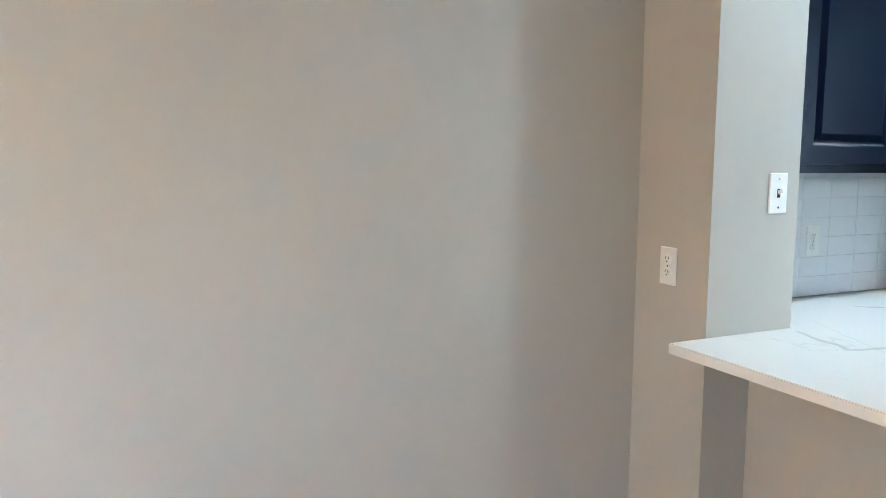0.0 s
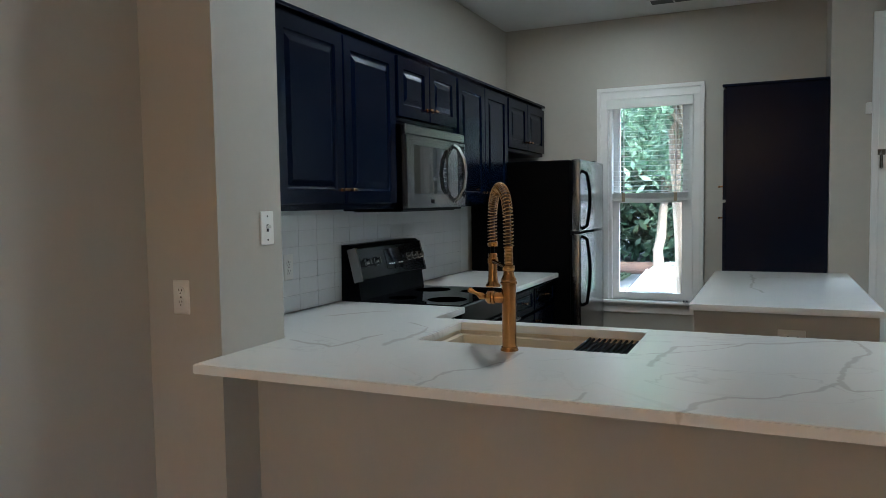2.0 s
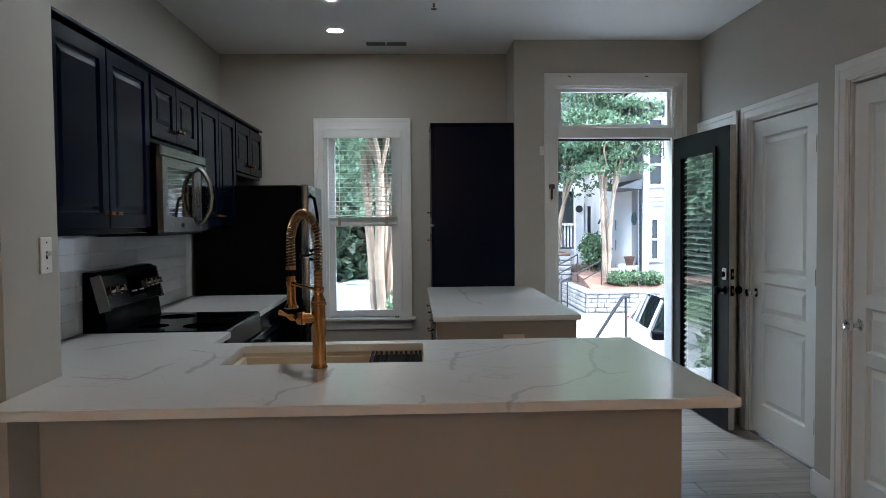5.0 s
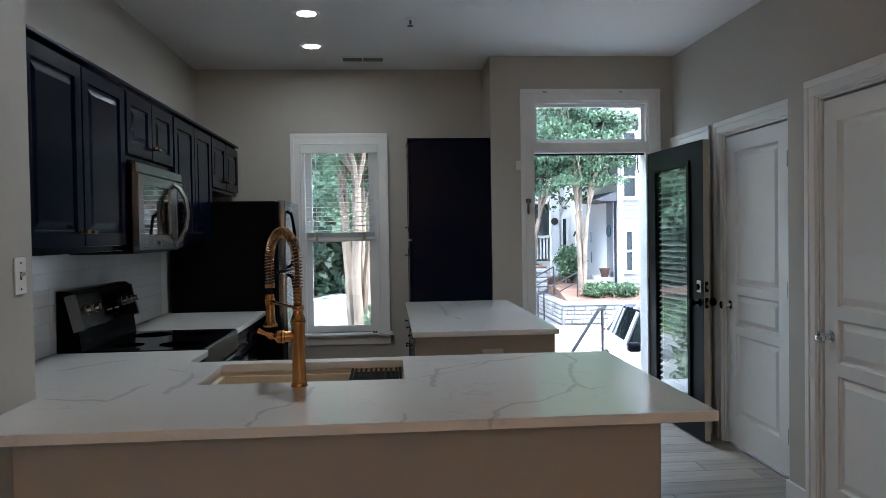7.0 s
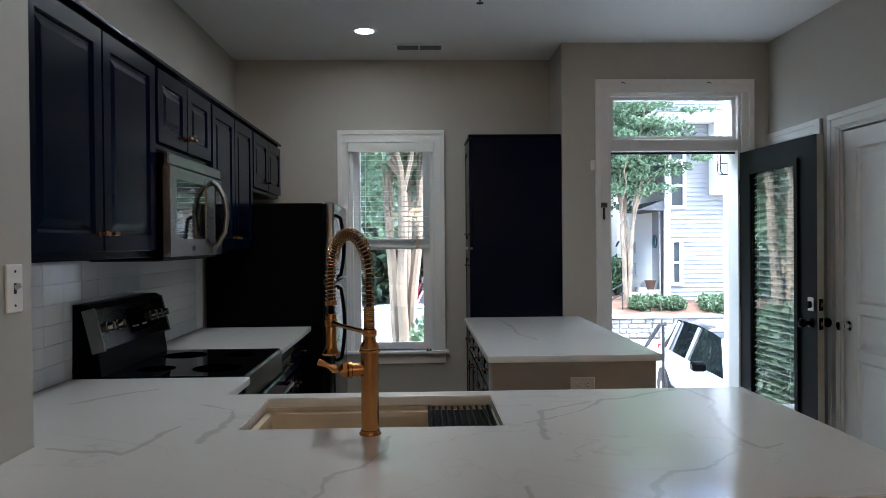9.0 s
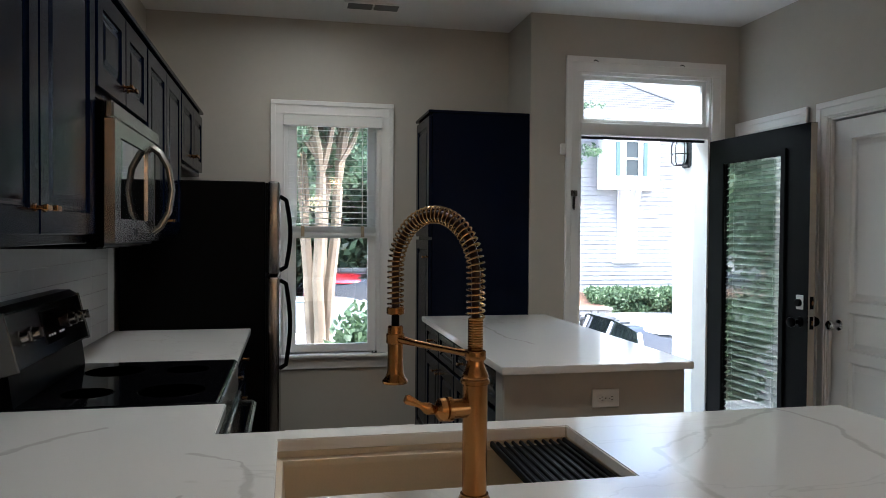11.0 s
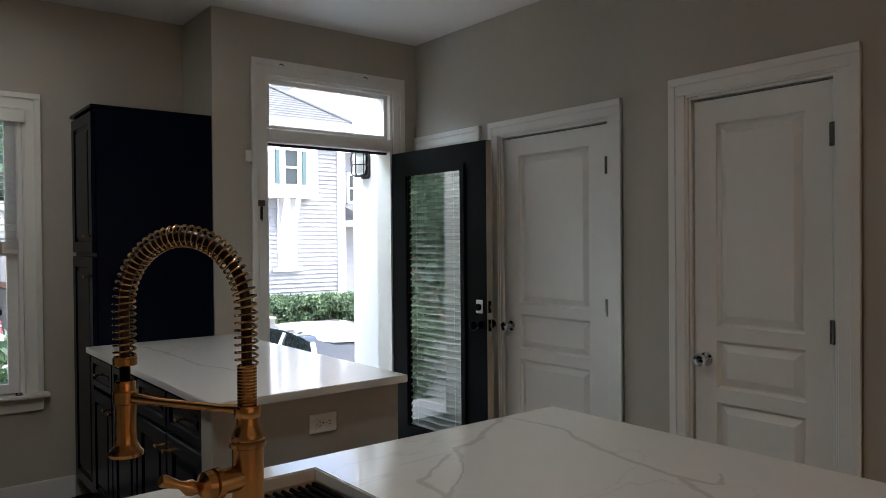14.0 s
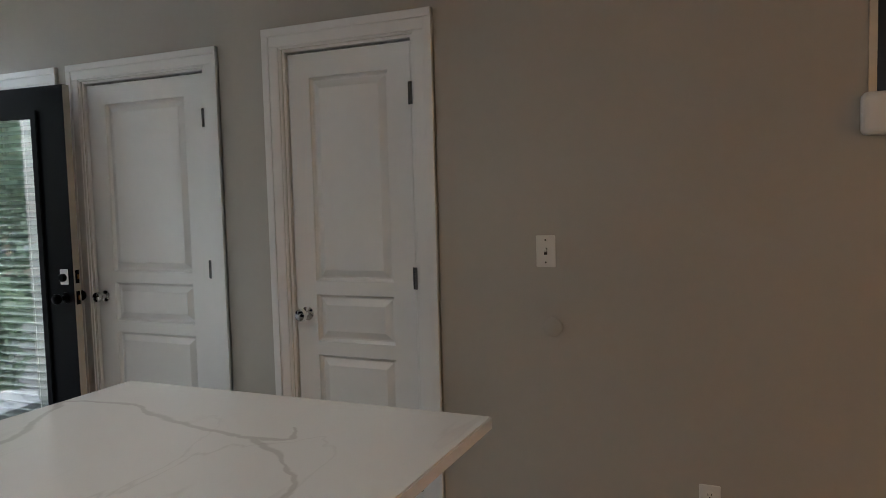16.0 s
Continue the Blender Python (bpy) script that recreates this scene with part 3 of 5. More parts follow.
for x in (0.075, 0.175, 0.545, 0.615, 0.685):
    k = lathe([(0.024, 0.0), (0.024, 0.006), (0.019, 0.008), (0.017, 0.026), (0.015, 0.028)], panel_m @ pose(x, -0.003, 0.088, 90))
    kn = part("knob", k, STEEL, rng, "round steel control knob", True)
    part("knob_grip", moved(box(x - 0.004, x + 0.004, -0.038, -0.028, 0.072, 0.104, 0.002), panel_m), STEEL, kn)

# ---- microwave ----
mw = thing("microwave", "steel over-range microwave hung under a navy cabinet", "microwave")
MX0, MX1, MY, MZ0, MZ1 = 3.178, 3.925, 2.325, 1.372, 1.800
part("case", box(MX0, MX1, MY + 0.03, 2.70, MZ0, MZ1, 0.004), BLACK, mw)
part("vent_strip", box(MX0, MX1, MY + 0.004, MY + 0.029, MZ1 - 0.05, MZ1, 0.006), STEEL, mw)
door_bm = slab([MX0, MX0 + 0.075, MX0 + 0.50, MX1 - 0.13], [MZ0 + 0.012, MZ0 + 0.085, MZ1 - 0.10, MZ1 - 0.054], holes((MX0 + 0.075, MX0 + 0.50, MZ0 + 0.085, MZ1 - 0.10)), MY, MY + 0.029, "y")
md = part("door", door_bm, STEEL, mw)
part("door_window", box(MX0 + 0.0752, MX0 + 0.4998, MY + 0.006, MY + 0.012, MZ0 + 0.0852, MZ1 - 0.1002), MWGLASS, md, "black glass door window")
part("control_strip", box(MX1 - 0.127, MX1, MY, MY + 0.029, MZ0 + 0.012, MZ1 - 0.054, 0.004), STEEL, mw)
part("keypad", box(MX1 - 0.112, MX1 - 0.015, MY - 0.002, MY - 0.0003, MZ0 + 0.07, MZ1 - 0.07, 0.0005), BLACKGLASS, mw, "black glass keypad")
part("badge", box(MX0 + 0.27, MX0 + 0.31, MY - 0.002, MY - 0.0002, MZ0 + 0.035, MZ0 + 0.055), BLACK, md)
hx = MX1 - 0.165
part("handle", tube([(hx, MY - 0.001, MZ0 + 0.045), (hx, MY - 0.028, MZ0 + 0.065), (hx, MY - 0.058, MZ0 + 0.12), (hx, MY - 0.070, MZ0 + 0.20), (hx, MY - 0.058, MZ0 + 0.28), (hx, MY - 0.028, MZ0 + 0.335), (hx, MY - 0.001, MZ0 + 0.355)], [0.013, 0.013, 0.012, 0.012, 0.012, 0.013, 0.013], 12), STEEL, md, "bowed steel handle", True)
part("underside_grille", box(MX0 + 0.04, MX1 - 0.04, MY + 0.06, 2.66, MZ0 - 0.006, MZ0 - 0.0005), GAP, mw)

# ---- refrigerator ----
fr = thing("refrigerator", "black-sided refrigerator with brushed steel doors", "refrigerator")
RX0, RX1 = 4.905, 5.665
FRIDGE = mat("black textured fridge side", (0.0009, 0.0009, 0.001), 0.5, grain=300, vary=0.1, bump=0.1, bump_scale=500)
bsdf(FRIDGE).inputs["Specular IOR Level"].default_value = 0.06
part("body", box(RX0, RX1, 1.958, 2.69, 0.03, 1.69, 0.006), FRIDGE, fr, "black textured cabinet")
for z0, z1, name in ((1.195, 1.694, "freezer_door"), (0.10, 1.183, "fridge_door")):
    d = part(name, box(RX0 - 0.002, RX1 + 0.002, 1.885, 1.945, z0, z1, 0.012, segments=3), STEEL, fr, "", True)
    a, b_ = (z0 + 0.02, z0 + 0.42) if name == "freezer_door" else (z1 - 0.50, z1 - 0.02)
    hx = RX0 + 0.045
    pts = [(hx, 1.884, a), (hx, 1.850, a + 0.02)] + [(hx, 1.850 - 0.022 * math.sin(math.pi * k / 8), a + 0.02 + (b_ - a - 0.04) * k / 8) for k in range(1, 8)] + [(hx, 1.850, b_ - 0.02), (hx, 1.884, b_)]
    part("handle", tube(pts, 0.012, 10), BLACK, d, "bowed black handle", True)
    part("gasket", box(RX0 + 0.01, RX1 - 0.01, 1.946, 1.957, z0 + 0.01, z1 - 0.01), RUBBER, d)
part("hinge_cover", box(RX1 - 0.10, RX1 - 0.02, 1.93, 2.02, 1.6945, 1.712, 0.004), BLACK, fr)
part("kick_grille", box(RX0 + 0.01, RX1 - 0.01, 1.95, 1.957, 0.0, 0.09), BLACK, fr)

# ---- interior doors on the right ----


def casing(name, x0, x1, top, y, label, width=0.09, clip=None):
    """Moulded trim round a door in a wall that looks to +y: two sides and a head."""
    root = thing(name, label, "trim", kind="structure")
    hi = clip if clip is not None else x1 + width
    steps = ((0.0, width, 0.012), (0.010, width - 0.012, 0.018), (width * 0.62, width, 0.024))
    for a, b_, d in steps:
        part("side_trim", box(x0 - b_, x0 - a, y, y + d, 0, top + a, 0.002), TRIM, root)
        if x1 + a < hi:
            part("side_trim", box(x1 + a, min(x1 + b_, hi), y, y + d, 0, top + a, 0.002), TRIM, root)
        part("head_trim", box(x0 - b_, min(x1 + b_, hi), y, y + d + 0.0006, top + a, top + b_, 0.002), TRIM, root)
    part("jamb", box(x0, x0 + 0.012, y - 0.12, y - 0.001, 0, top - 0.012), TRIM, root)
    part("jamb", box(x1 - 0.012, x1, y - 0.12, y - 0.001, 0, top - 0.012), TRIM, root)
    part("jamb", box(x0, x1, y - 0.12, y - 0.001, top - 0.012, top), TRIM, root)
    return root


def knob_set(parent, m, metal, label):
    k = part("door_knob", lathe([(0.030, 0.0), (0.030, 0.006), (0.014, 0.012), (0.011, 0.032), (0.018, 0.038), (0.027, 0.048), (0.029, 0.058), (0.024, 0.068), (0.010, 0.073)], m), metal, parent, label, True)
    return k


def hinge(parent, x, y, z):
    h = cyl((x, y, z - 0.045), (x, y, z + 0.045), 0.006, n=10)
    box(x - 0.001, x + 0.014, y - 0.006, y - 0.002, z - 0.045, z + 0.045, 0, h)
    part("hinge", h, STEEL, parent, "steel butt hinge")


def panel_door(name, label, x0, x1, top, y, knob_high):
    """A white three-panel door in a wall that looks to +y: hinges at low x, knob at high x."""
    root = thing(name, label, "door", kind="structure")
    w, h, s = x1 - x0 - 0.036, top - 0.032, 0.105
    if w > 0.7:
        s = 0.125
    rows = [(0.20, 0.735), (0.795, 1.000), (1.060, h - 0.105)]
    bm = panelled(w, h, 0.035, [(s, w - s, a, b_) for a, b_ in rows], DOOR_PROFILE)
    part("slab", moved(bm, pose(x1 - 0.018, y - 0.012, 0.010, 0, 0, 180)), TRIM, root)
    part("shadow_gap", box(x0 + 0.013, x1 - 0.013, y - 0.060, y - 0.0475, 0.004, top - 0.013), GAP, root)
    knob_set(root, pose(x1 - 0.075, y - 0.012, knob_high, -90), CHROME, "polished chrome door knob")
    for z in (0.25, 1.09, 1.835):
        hinge(root, x0 + 0.012, y + 0.002, z)
    return root


casing("door_casing_1", D1[0], D1[1], D1[3], -1.10, "white moulded trim round the closet door")
panel_door("door_1", "closed white three-panel closet door with a chrome knob", D1[0], D1[1], D1[3], -1.10, 0.935)
casing("door_casing_2", D2[0], D2[1], D2[3], -0.91, "white moulded trim round a narrow door")
panel_door("door_2", "closed narrow white three-panel door with a chrome knob", D2[0], D2[1], D2[3], -0.91, 0.925)
casing("door_casing_3", D0[0], D0[1], D0[3], -1.10, "white moulded trim behind the open front door", clip=5.296)
panel_door("door_3", "closed white door behind the open front door", D0[0], D0[1], D0[3], -1.10, 0.935)

# ---- front door opening ----
ft = thing("front_door_casing", "white trim and transom frame of the front door", "trim", kind="structure")
for a, b_, d in ((0.0, 0.092, 0.014), (0.055, 0.092, 0.022)):
    part("side_trim", box(5.30 - d, 5.30, DOOR[1] + a, DOOR[1] + b_, 0, DOOR[3] + a, 0.002), TRIM, ft)
    part("side_trim", box(5.30 - d, 5.30, DOOR[0] - b_, DOOR[0] - a, 0, DOOR[3] + a, 0.002), TRIM, ft)
    part("head_trim", box(5.30 - d - 0.0006, 5.30, DOOR[0] - b_, DOOR[1] + b_, DOOR[3] + a, DOOR[3] + b_, 0.002), TRIM, ft)
part("jamb", box(5.302, 5.47, DOOR[1] - 0.018, DOOR[1], 0, DOOR[3]), TRIM, ft)
part("jamb", box(5.302, 5.47, DOOR[0], DOOR[0] + 0.018, 0, DOOR[3]), TRIM, ft)
part("head_jamb", box(5.302, 5.47, DOOR[0] + 0.018, DOOR[1] - 0.018, DOOR[3] - 0.018, DOOR[3]), TRIM, ft)
part("transom_bar", box(5.296, 5.47, DOOR[0] + 0.018, DOOR[1] - 0.018, 2.055, 2.138, 0.004), TRIM, ft)
part("weather_strip", box(5.345, 5.36, DOOR[0] + 0.018, DOOR[1] - 0.018, 2.040, 2.0545), GAP, ft)
part("threshold", box(5.30, 5.50, DOOR[0] + 0.002, DOOR[1] - 0.002, -0.01, 0.018, 0.004), STEEL, ft, "worn metal threshold")
tw = thing("window_2", "clear transom window over the front door", "window", kind="structure")
ya, yb = DOOR[0] + 0.018, DOOR[1] - 0.018
part("frame", slab([ya, ya + 0.028, yb - 0.028, yb], [2.139, 2.165, 2.416, 2.4415], holes((ya + 0.028, yb - 0.028, 2.165, 2.416)), 5.335, 5.375, "x"), TRIM, tw)
pane = part("pane", box(5.352, 5.357, ya + 0.029, yb - 0.029, 2.166, 2.415), GLASS, tw)
pane.visible_shadow = False
sp = thing("strike_plate", "tarnished brass latch plate on the white door trim", "latch")
part("stem", box(5.2735, 5.2775, 0.060, 0.078, 1.585, 1.664, 0.002), mat("dark tarnished metal", (0.07, 0.062, 0.05), 0.5, 0.7, vary=0.2), sp)
part("plate", box(5.271, 5.2775, 0.046, 0.090, 1.665, 1.70, 0.002), mat("tarnished metal", (0.16, 0.14, 0.11), 0.45, 0.8, vary=0.2), sp)
part("hook", cyl((5.273, 0.069, 1.69), (5.262, 0.078, 1.67), 0.006, n=10), STEEL, sp)
part("chain", tube([(5.268, 0.070, 1.66 - 0.012 * k) for k in range(8)], 0.0035, 6), STEEL, sp)
ch = thing("door_chime_sensor", "small white plastic alarm sensor beside the door trim", "sensor")
part("case", box(5.274, 5.2995, 0.124, 0.158, 1.925, 1.995, 0.004), PLASTIC, ch)
for y in (-0.06, -0.66):
    hk = thing("curtain_hook", "tiny dark hook screwed into the head trim", "hook")
    part("hook", tube([(5.278, y, 2.525), (5.262, y, 2.527), (5.256, y - 0.01, 2.522), (5.262, y - 0.02, 2.518)], 0.003, 6), SLOT, hk)

# ---- open front door ----
ed = thing("front_door", "open charcoal front door with a full glass light and white blinds", "door", at=(5.298, -0.893, 0))
DW, DH, DT = 0.905, 2.04, 0.044
GX0, GX1, GZ0, GZ1 = 0.155, 0.70, 0.215, 1.89
# local x runs from the hinge to the free edge, y across the thickness, front face at y = 0 looking to +y
leaf = slab([0, GX0, GX1, DW], [0.012, GZ0, GZ1, DH], holes((GX0, GX1, GZ0, GZ1)), -DT, 0, "y")
leaf_ob = part("leaf", leaf, DOORBLACK, ed)
lf = slab([GX0 - 0.03, GX0 + 0.012, GX1 - 0.012, GX1 + 0.03], [GZ0 - 0.03, GZ0 + 0.012, GZ1 - 0.012, GZ1 + 0.03], holes((GX0 + 0.012, GX1 - 0.012, GZ0 + 0.012, GZ1 - 0.012)), 0.0005, 0.014, "y")
bmesh.ops.bevel(lf, geom=[e for e in lf.edges if e.calc_face_angle(0) > 0.5], offset=0.004, segments=2, affect="EDGES")
part("light_frame", lf, DOORBLACK, ed, "raised black frame round the glass")
gp = part("glass_pane", box(GX0 + 0.004, GX1 - 0.004, -0.009, -0.005, GZ0 + 0.004, GZ1 - 0.004), COATED, ed)
gp.visible_shadow = False
n = 38
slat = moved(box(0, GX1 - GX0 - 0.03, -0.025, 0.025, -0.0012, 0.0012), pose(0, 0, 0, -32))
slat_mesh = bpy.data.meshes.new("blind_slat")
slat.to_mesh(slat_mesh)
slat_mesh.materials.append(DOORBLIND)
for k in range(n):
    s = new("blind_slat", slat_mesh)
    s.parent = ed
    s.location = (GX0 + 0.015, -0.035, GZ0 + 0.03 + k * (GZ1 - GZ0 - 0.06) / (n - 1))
for x in (GX0 + 0.09, GX1 - 0.09):
    part("ladder_cord", cyl((x, -0.013, GZ0 + 0.01), (x, -0.013, GZ1 - 0.01), 0.0012, n=6), BLIND, ed)
plate = part("deadbolt_plate", box(DW - 0.085, DW - 0.03, 0.0005, 0.007, 1.015, 1.095, 0.003), PLASTIC, ed, "white deadbolt backplate")
part("deadbolt", lathe([(0.021, 0.0), (0.021, 0.014), (0.017, 0.018)], pose(DW - 0.058, 0.007, 1.052, -90)), BLACK, plate, "round black deadbolt", True)
knob_set(ed, pose(DW - 0.060, 0.0, 0.945, -90), BLACK, "black door knob")
part("leaf_edge", box(DW + 0.0003, DW + 0.0022, -DT + 0.002, -0.002, 0.014, DH - 0.002), mat("cream door edge paint", (0.42, 0.38, 0.31), 0.5, grain=20, vary=0.08, stain=0.1), ed, "cream unpainted latch edge of the door")
for za, zb in ((0.91, 0.98), (1.02, 1.09)):
    part("edge_plate", box(DW + 0.0024, DW + 0.0042, -0.034, -0.010, za, zb, 0.0005), BLACK, ed, "dark latch plate")
    part("latch_bolt", box(DW + 0.0044, DW + 0.012, -0.028, -0.016, (za + zb) / 2 - 0.012, (za + zb) / 2 + 0.012, 0.002), BRASS, ed)
knob_set(ed, pose(DW - 0.060, -DT, 0.945, 90), BLACK, "black door knob")
for z in (0.25, 1.02, 1.80):
    part("hinge", cyl((-0.006, -0.004, z - 0.05), (-0.006, -0.004, z + 0.05), 0.007, n=10), STEEL, ed)
ed.rotation_euler = (0, 0, math.atan2(-0.045, -0.90))
# a half turn puts the leaf's front on the wrong side, so its parts are mirrored across the thickness
for o in ed.children_recursive:
    if o.parent is ed:
        o.matrix_basis = Matrix.Diagonal((1, -1, 1, 1)) @ o.matrix_basis

# ---- kitchen window ----
kw = thing("window_1", "white double-hung kitchen window with a moulded casing and sill", "window", kind="structure")
y0, y1, z0, z1 = WIN
for a, b_, d in ((0.0, 0.09, 0.013), (0.0, 0.012, 0.019), (0.060, 0.09, 0.024)):
    part("casing", box(5.78 - d, 5.78, y0 - b_, y0 - a, z0, z1 + a, 0.002), TRIM, kw)
    part("casing", box(5.78 - d, 5.78, y1 + a, y1 + b_, z0, z1 + a, 0.002), TRIM, kw)
    part("casing", box(5.78 - d - 0.0006, 5.78, y0 - b_, y1 + b_, z1 + a, z1 + b_, 0.002), TRIM, kw)
part("window_sill", box(5.715, 5.85, y0 - 0.115, y1 + 0.115, z0 - 0.022, z0, 0.006, segments=2), TRIM, kw)
part("apron", box(5.760, 5.78, y0 - 0.09, y1 + 0.09, z0 - 0.10, z0 - 0.0225, 0.006, segments=2), TRIM, kw)
for a, b_ in ((y0, y0 + 0.02), (y1 - 0.02, y1)):
    part("jamb", box(5.782, 5.92, a, b_, z0, z1), TRIM, kw)
part("jamb", box(5.782, 5.92, y0 + 0.02, y1 - 0.02, z1 - 0.02, z1), TRIM, kw)
part("outer_sill", box(5.855, 5.97, y0 + 0.02, y1 - 0.02, z0 - 0.02, z0 + 0.02), TRIM, kw)
for name, x, za, zb in (("lower_sash", 5.835, z0 + 0.002, 1.425), ("upper_sash", 5.875, 1.385, z1 - 0.02)):
    ya, yb, w = y0 + 0.021, y1 - 0.021, 0.052
    s = part(name, slab([ya, ya + w, yb - w, yb], [za, za + w, zb - 0.038, zb], holes((ya + w, yb - w, za + w, zb - 0.038)), x - 0.017, x + 0.017, "x"), TRIM, kw)
    p = part("pane", box(x - 0.003, x + 0.002, ya + w - 0.004, yb - w + 0.004, za + w - 0.004, zb - 0.034), GLASS, s)
    p.visible_shadow = False
part("sash_lock", box(5.80, 5.83, 1.53, 1.58, 1.426, 1.442, 0.003), CHROME, kw)
lock = thing("sill_latch", "small chrome latch screwed on the window sill", "latch")
part("base", box(5.722, 5.748, 1.262, 1.300, 0.6255, 0.632, 0.001), CHROME, lock)
part("screw", cyl((5.735, 1.27, 0.632), (5.735, 1.27, 0.640), 0.006, n=10), CHROME, lock)
part("screw", cyl((5.735, 1.292, 0.632), (5.735, 1.292, 0.640), 0.006, n=10), CHROME, lock)
bl = thing("window_blind", "white slatted blind lowered half way over the window", "blind")
by0, by1 = y0 + 0.025, y1 - 0.025
part("valance", box(5.738, 5.765, y0 - 0.012, y1 + 0.012, 2.115, 2.185, 0.005, segments=2), BLIND, bl)
part("head_rail", box(5.7655, 5.80, by0, by1, 2.13, 2.18), BLIND, bl)
sm = bpy.data.meshes.new("slat")
sb = moved(box(-0.0235, 0.0235, by0, by1, -0.0011, 0.0011), pose(0, 0, 0, 0, -6))
sb.to_mesh(sm)
sm.materials.append(BLIND)
for k in range(17):
    s = new("slat", sm)
    s.parent = bl
    s.location = (5.785, 0, 1.478 + k * 0.0385)
for k in range(8):
    s = new("slat", sm)
    s.parent = bl
    s.location = (5.785, 0, 1.425 + k * 0.0050)
part("bottom_rail", box(5.762, 5.808, by0, by1, 1.398, 1.419, 0.003), BLIND, bl)
TAPE = mat("tan ladder tape", (0.34, 0.27, 0.17), 0.8)
for y in (by0 + 0.09, by1 - 0.09):
    part("ladder_tape", box(5.7585, 5.7600, y - 0.012, y + 0.012, 1.395, 1.465), TAPE, bl, "tan cloth ladder tape")
    part("lift_cord", cyl((5.785, y, 1.42), (5.785, y, 2.13), 0.0016, n=6), BLIND, bl)
    for dx in (-0.023, 0.023):
        part("ladder_cord", cyl((5.785 + dx, y, 1.42), (5.785 + dx, y, 2.13), 0.0010, n=5), BLIND, bl)
part("tilt_wand", cyl((5.752, by1 - 0.05, 2.12), (5.752, by1 - 0.05, 1.50), 0.004, n=8), BLIND, bl)

# ---- outlets, switches ----


def outlet(label, m, flat=False):
    """A duplex outlet whose plate looks to -y, upright or lying."""
    o = thing("outlet", label, "outlet")
    part("cover_plate", box(-0.036, 0.036, -0.006, 0, -0.058, 0.058, 0.003), PLASTIC, o)
    for z in (-0.020, 0.020):
        f = part("socket", lathe([(0.0165, 0.0), (0.0165, 0.002), (0.015, 0.0028)], pose(0, -0.006, z, 90), 20), PLASTIC, o, smooth=True)
        for x in (-0.006, 0.006):
            part("slot", box(x - 0.0012, x + 0.0012, -0.0096, -0.0089, z + 0.001, z + 0.009), SLOT, f)
        part("slot", cyl((0, -0.0096, z - 0.006), (0, -0.0089, z - 0.006), 0.0025, n=8), SLOT, f)
    part("screw", cyl((0, -0.0072, 0), (0, -0.006, 0), 0.003, n=10), STEEL, o)
    o.matrix_world = m @ (pose(0, 0, 0, 0, 90, 0) if flat else Matrix())
    return o


def switch(label, m):
    o = thing("light_switch", label, "light switch")
    part("cover_plate", box(-0.037, 0.037, -0.006, 0, -0.060, 0.060, 0.003), PLASTIC, o)
    part("slot", box(-0.006, 0.006, -0.0068, -0.0061, -0.013, 0.013), SLOT, o)
    part("toggle", moved(box(-0.004, 0.004, -0.018, 0, -0.006, 0.006, 0.0015), pose(0, -0.006, 0.002, -22)), PLASTIC, o)
    for z in (-0.042, 0.042):
        part("screw", cyl((0, -0.0074, z), (0, -0.006, z), 0.0035, n=10), STEEL, o)
    o.matrix_world = m
    return o


outlet("white duplex outlet on the greige wall end", pose(1.84, 2.508, 1.103, 0, 0, -90))
switch("white toggle switch on the wall end above the counter", pose(2.092, 2.345, 1.327))
outlet("white duplex outlet on the kitchen backsplash", pose(2.70, 2.7035, 1.125))
outlet("white duplex outlet lying sideways on the half wall", pose(3.60, 0.602, 0.772, 0, 0, -90), True)
switch("white toggle switch on the greige wall", pose(1.875, -0.91, 1.204, 0, 0, 180))
outlet("white duplex outlet low on the greige wall", pose(1.297, -0.91, 0.325, 0, 0, 180))
bp = thing("round_wall_patch", "round painted cover plate on the greige wall", "cover plate")
part("disc", lathe([(0.036, 0), (0.036, 0.007), (0.033, 0.009)], pose(1.852, -0.91, 0.918, -90), 32), WALL, bp, smooth=True)
bp = thing("round_wall_patch", "round painted-over patch on the greige wall", "cover plate")
part("disc", lathe([(0.034, 0), (0.034, 0.001), (0.032, 0.0015)], pose(1.888, -0.91, 0.922, -90), 32), WALL, bp, smooth=True)

# ---- ceiling fittings ----
GLOW = bpy.data.materials.new("lamp diffuser")
GLOW.use_nodes = True
bsdf(GLOW).inputs["Emission Color"].default_value = (1.0, 0.93, 0.82, 1)
bsdf(GLOW).inputs["Emission Strength"].default_value = 14.0
# the last fitting is unseen and goes with the added third bulb
for x, y in ((5.02, 1.69), (4.23, 1.64), (2.95, 1.58)):
    dl = thing("recessed_light", "lit round recessed ceiling light with a white trim", "ceiling light", at=(x, y, H), group="recessed lights")
    part("trim_ring", lathe([(0.055, -0.002), (0.058, -0.006), (0.080, -0.005), (0.084, 0.0)], None, 36), TRIM, dl, smooth=True)
    part("diffuser", lathe([(0.001, -0.003), (0.0548, -0.003), (0.0548, -0.0005)], None, 32), GLOW, dl, "glowing white diffuser")
vent = thing("ceiling_vent", "dark slatted air vent in the white ceiling", "vent", at=(5.40, 1.335, H))
part("backing", box(-0.055, 0.055, -0.155, 0.155, -0.003, -0.0005), GAP, vent)
part("frame", slab([-0.075, -0.055, 0.055, 0.075], [-0.18, -0.155, 0.155, 0.18], holes((-0.055, 0.055, -0.155, 0.155)), -0.008, -0.0005, "z"), TRIM, vent)
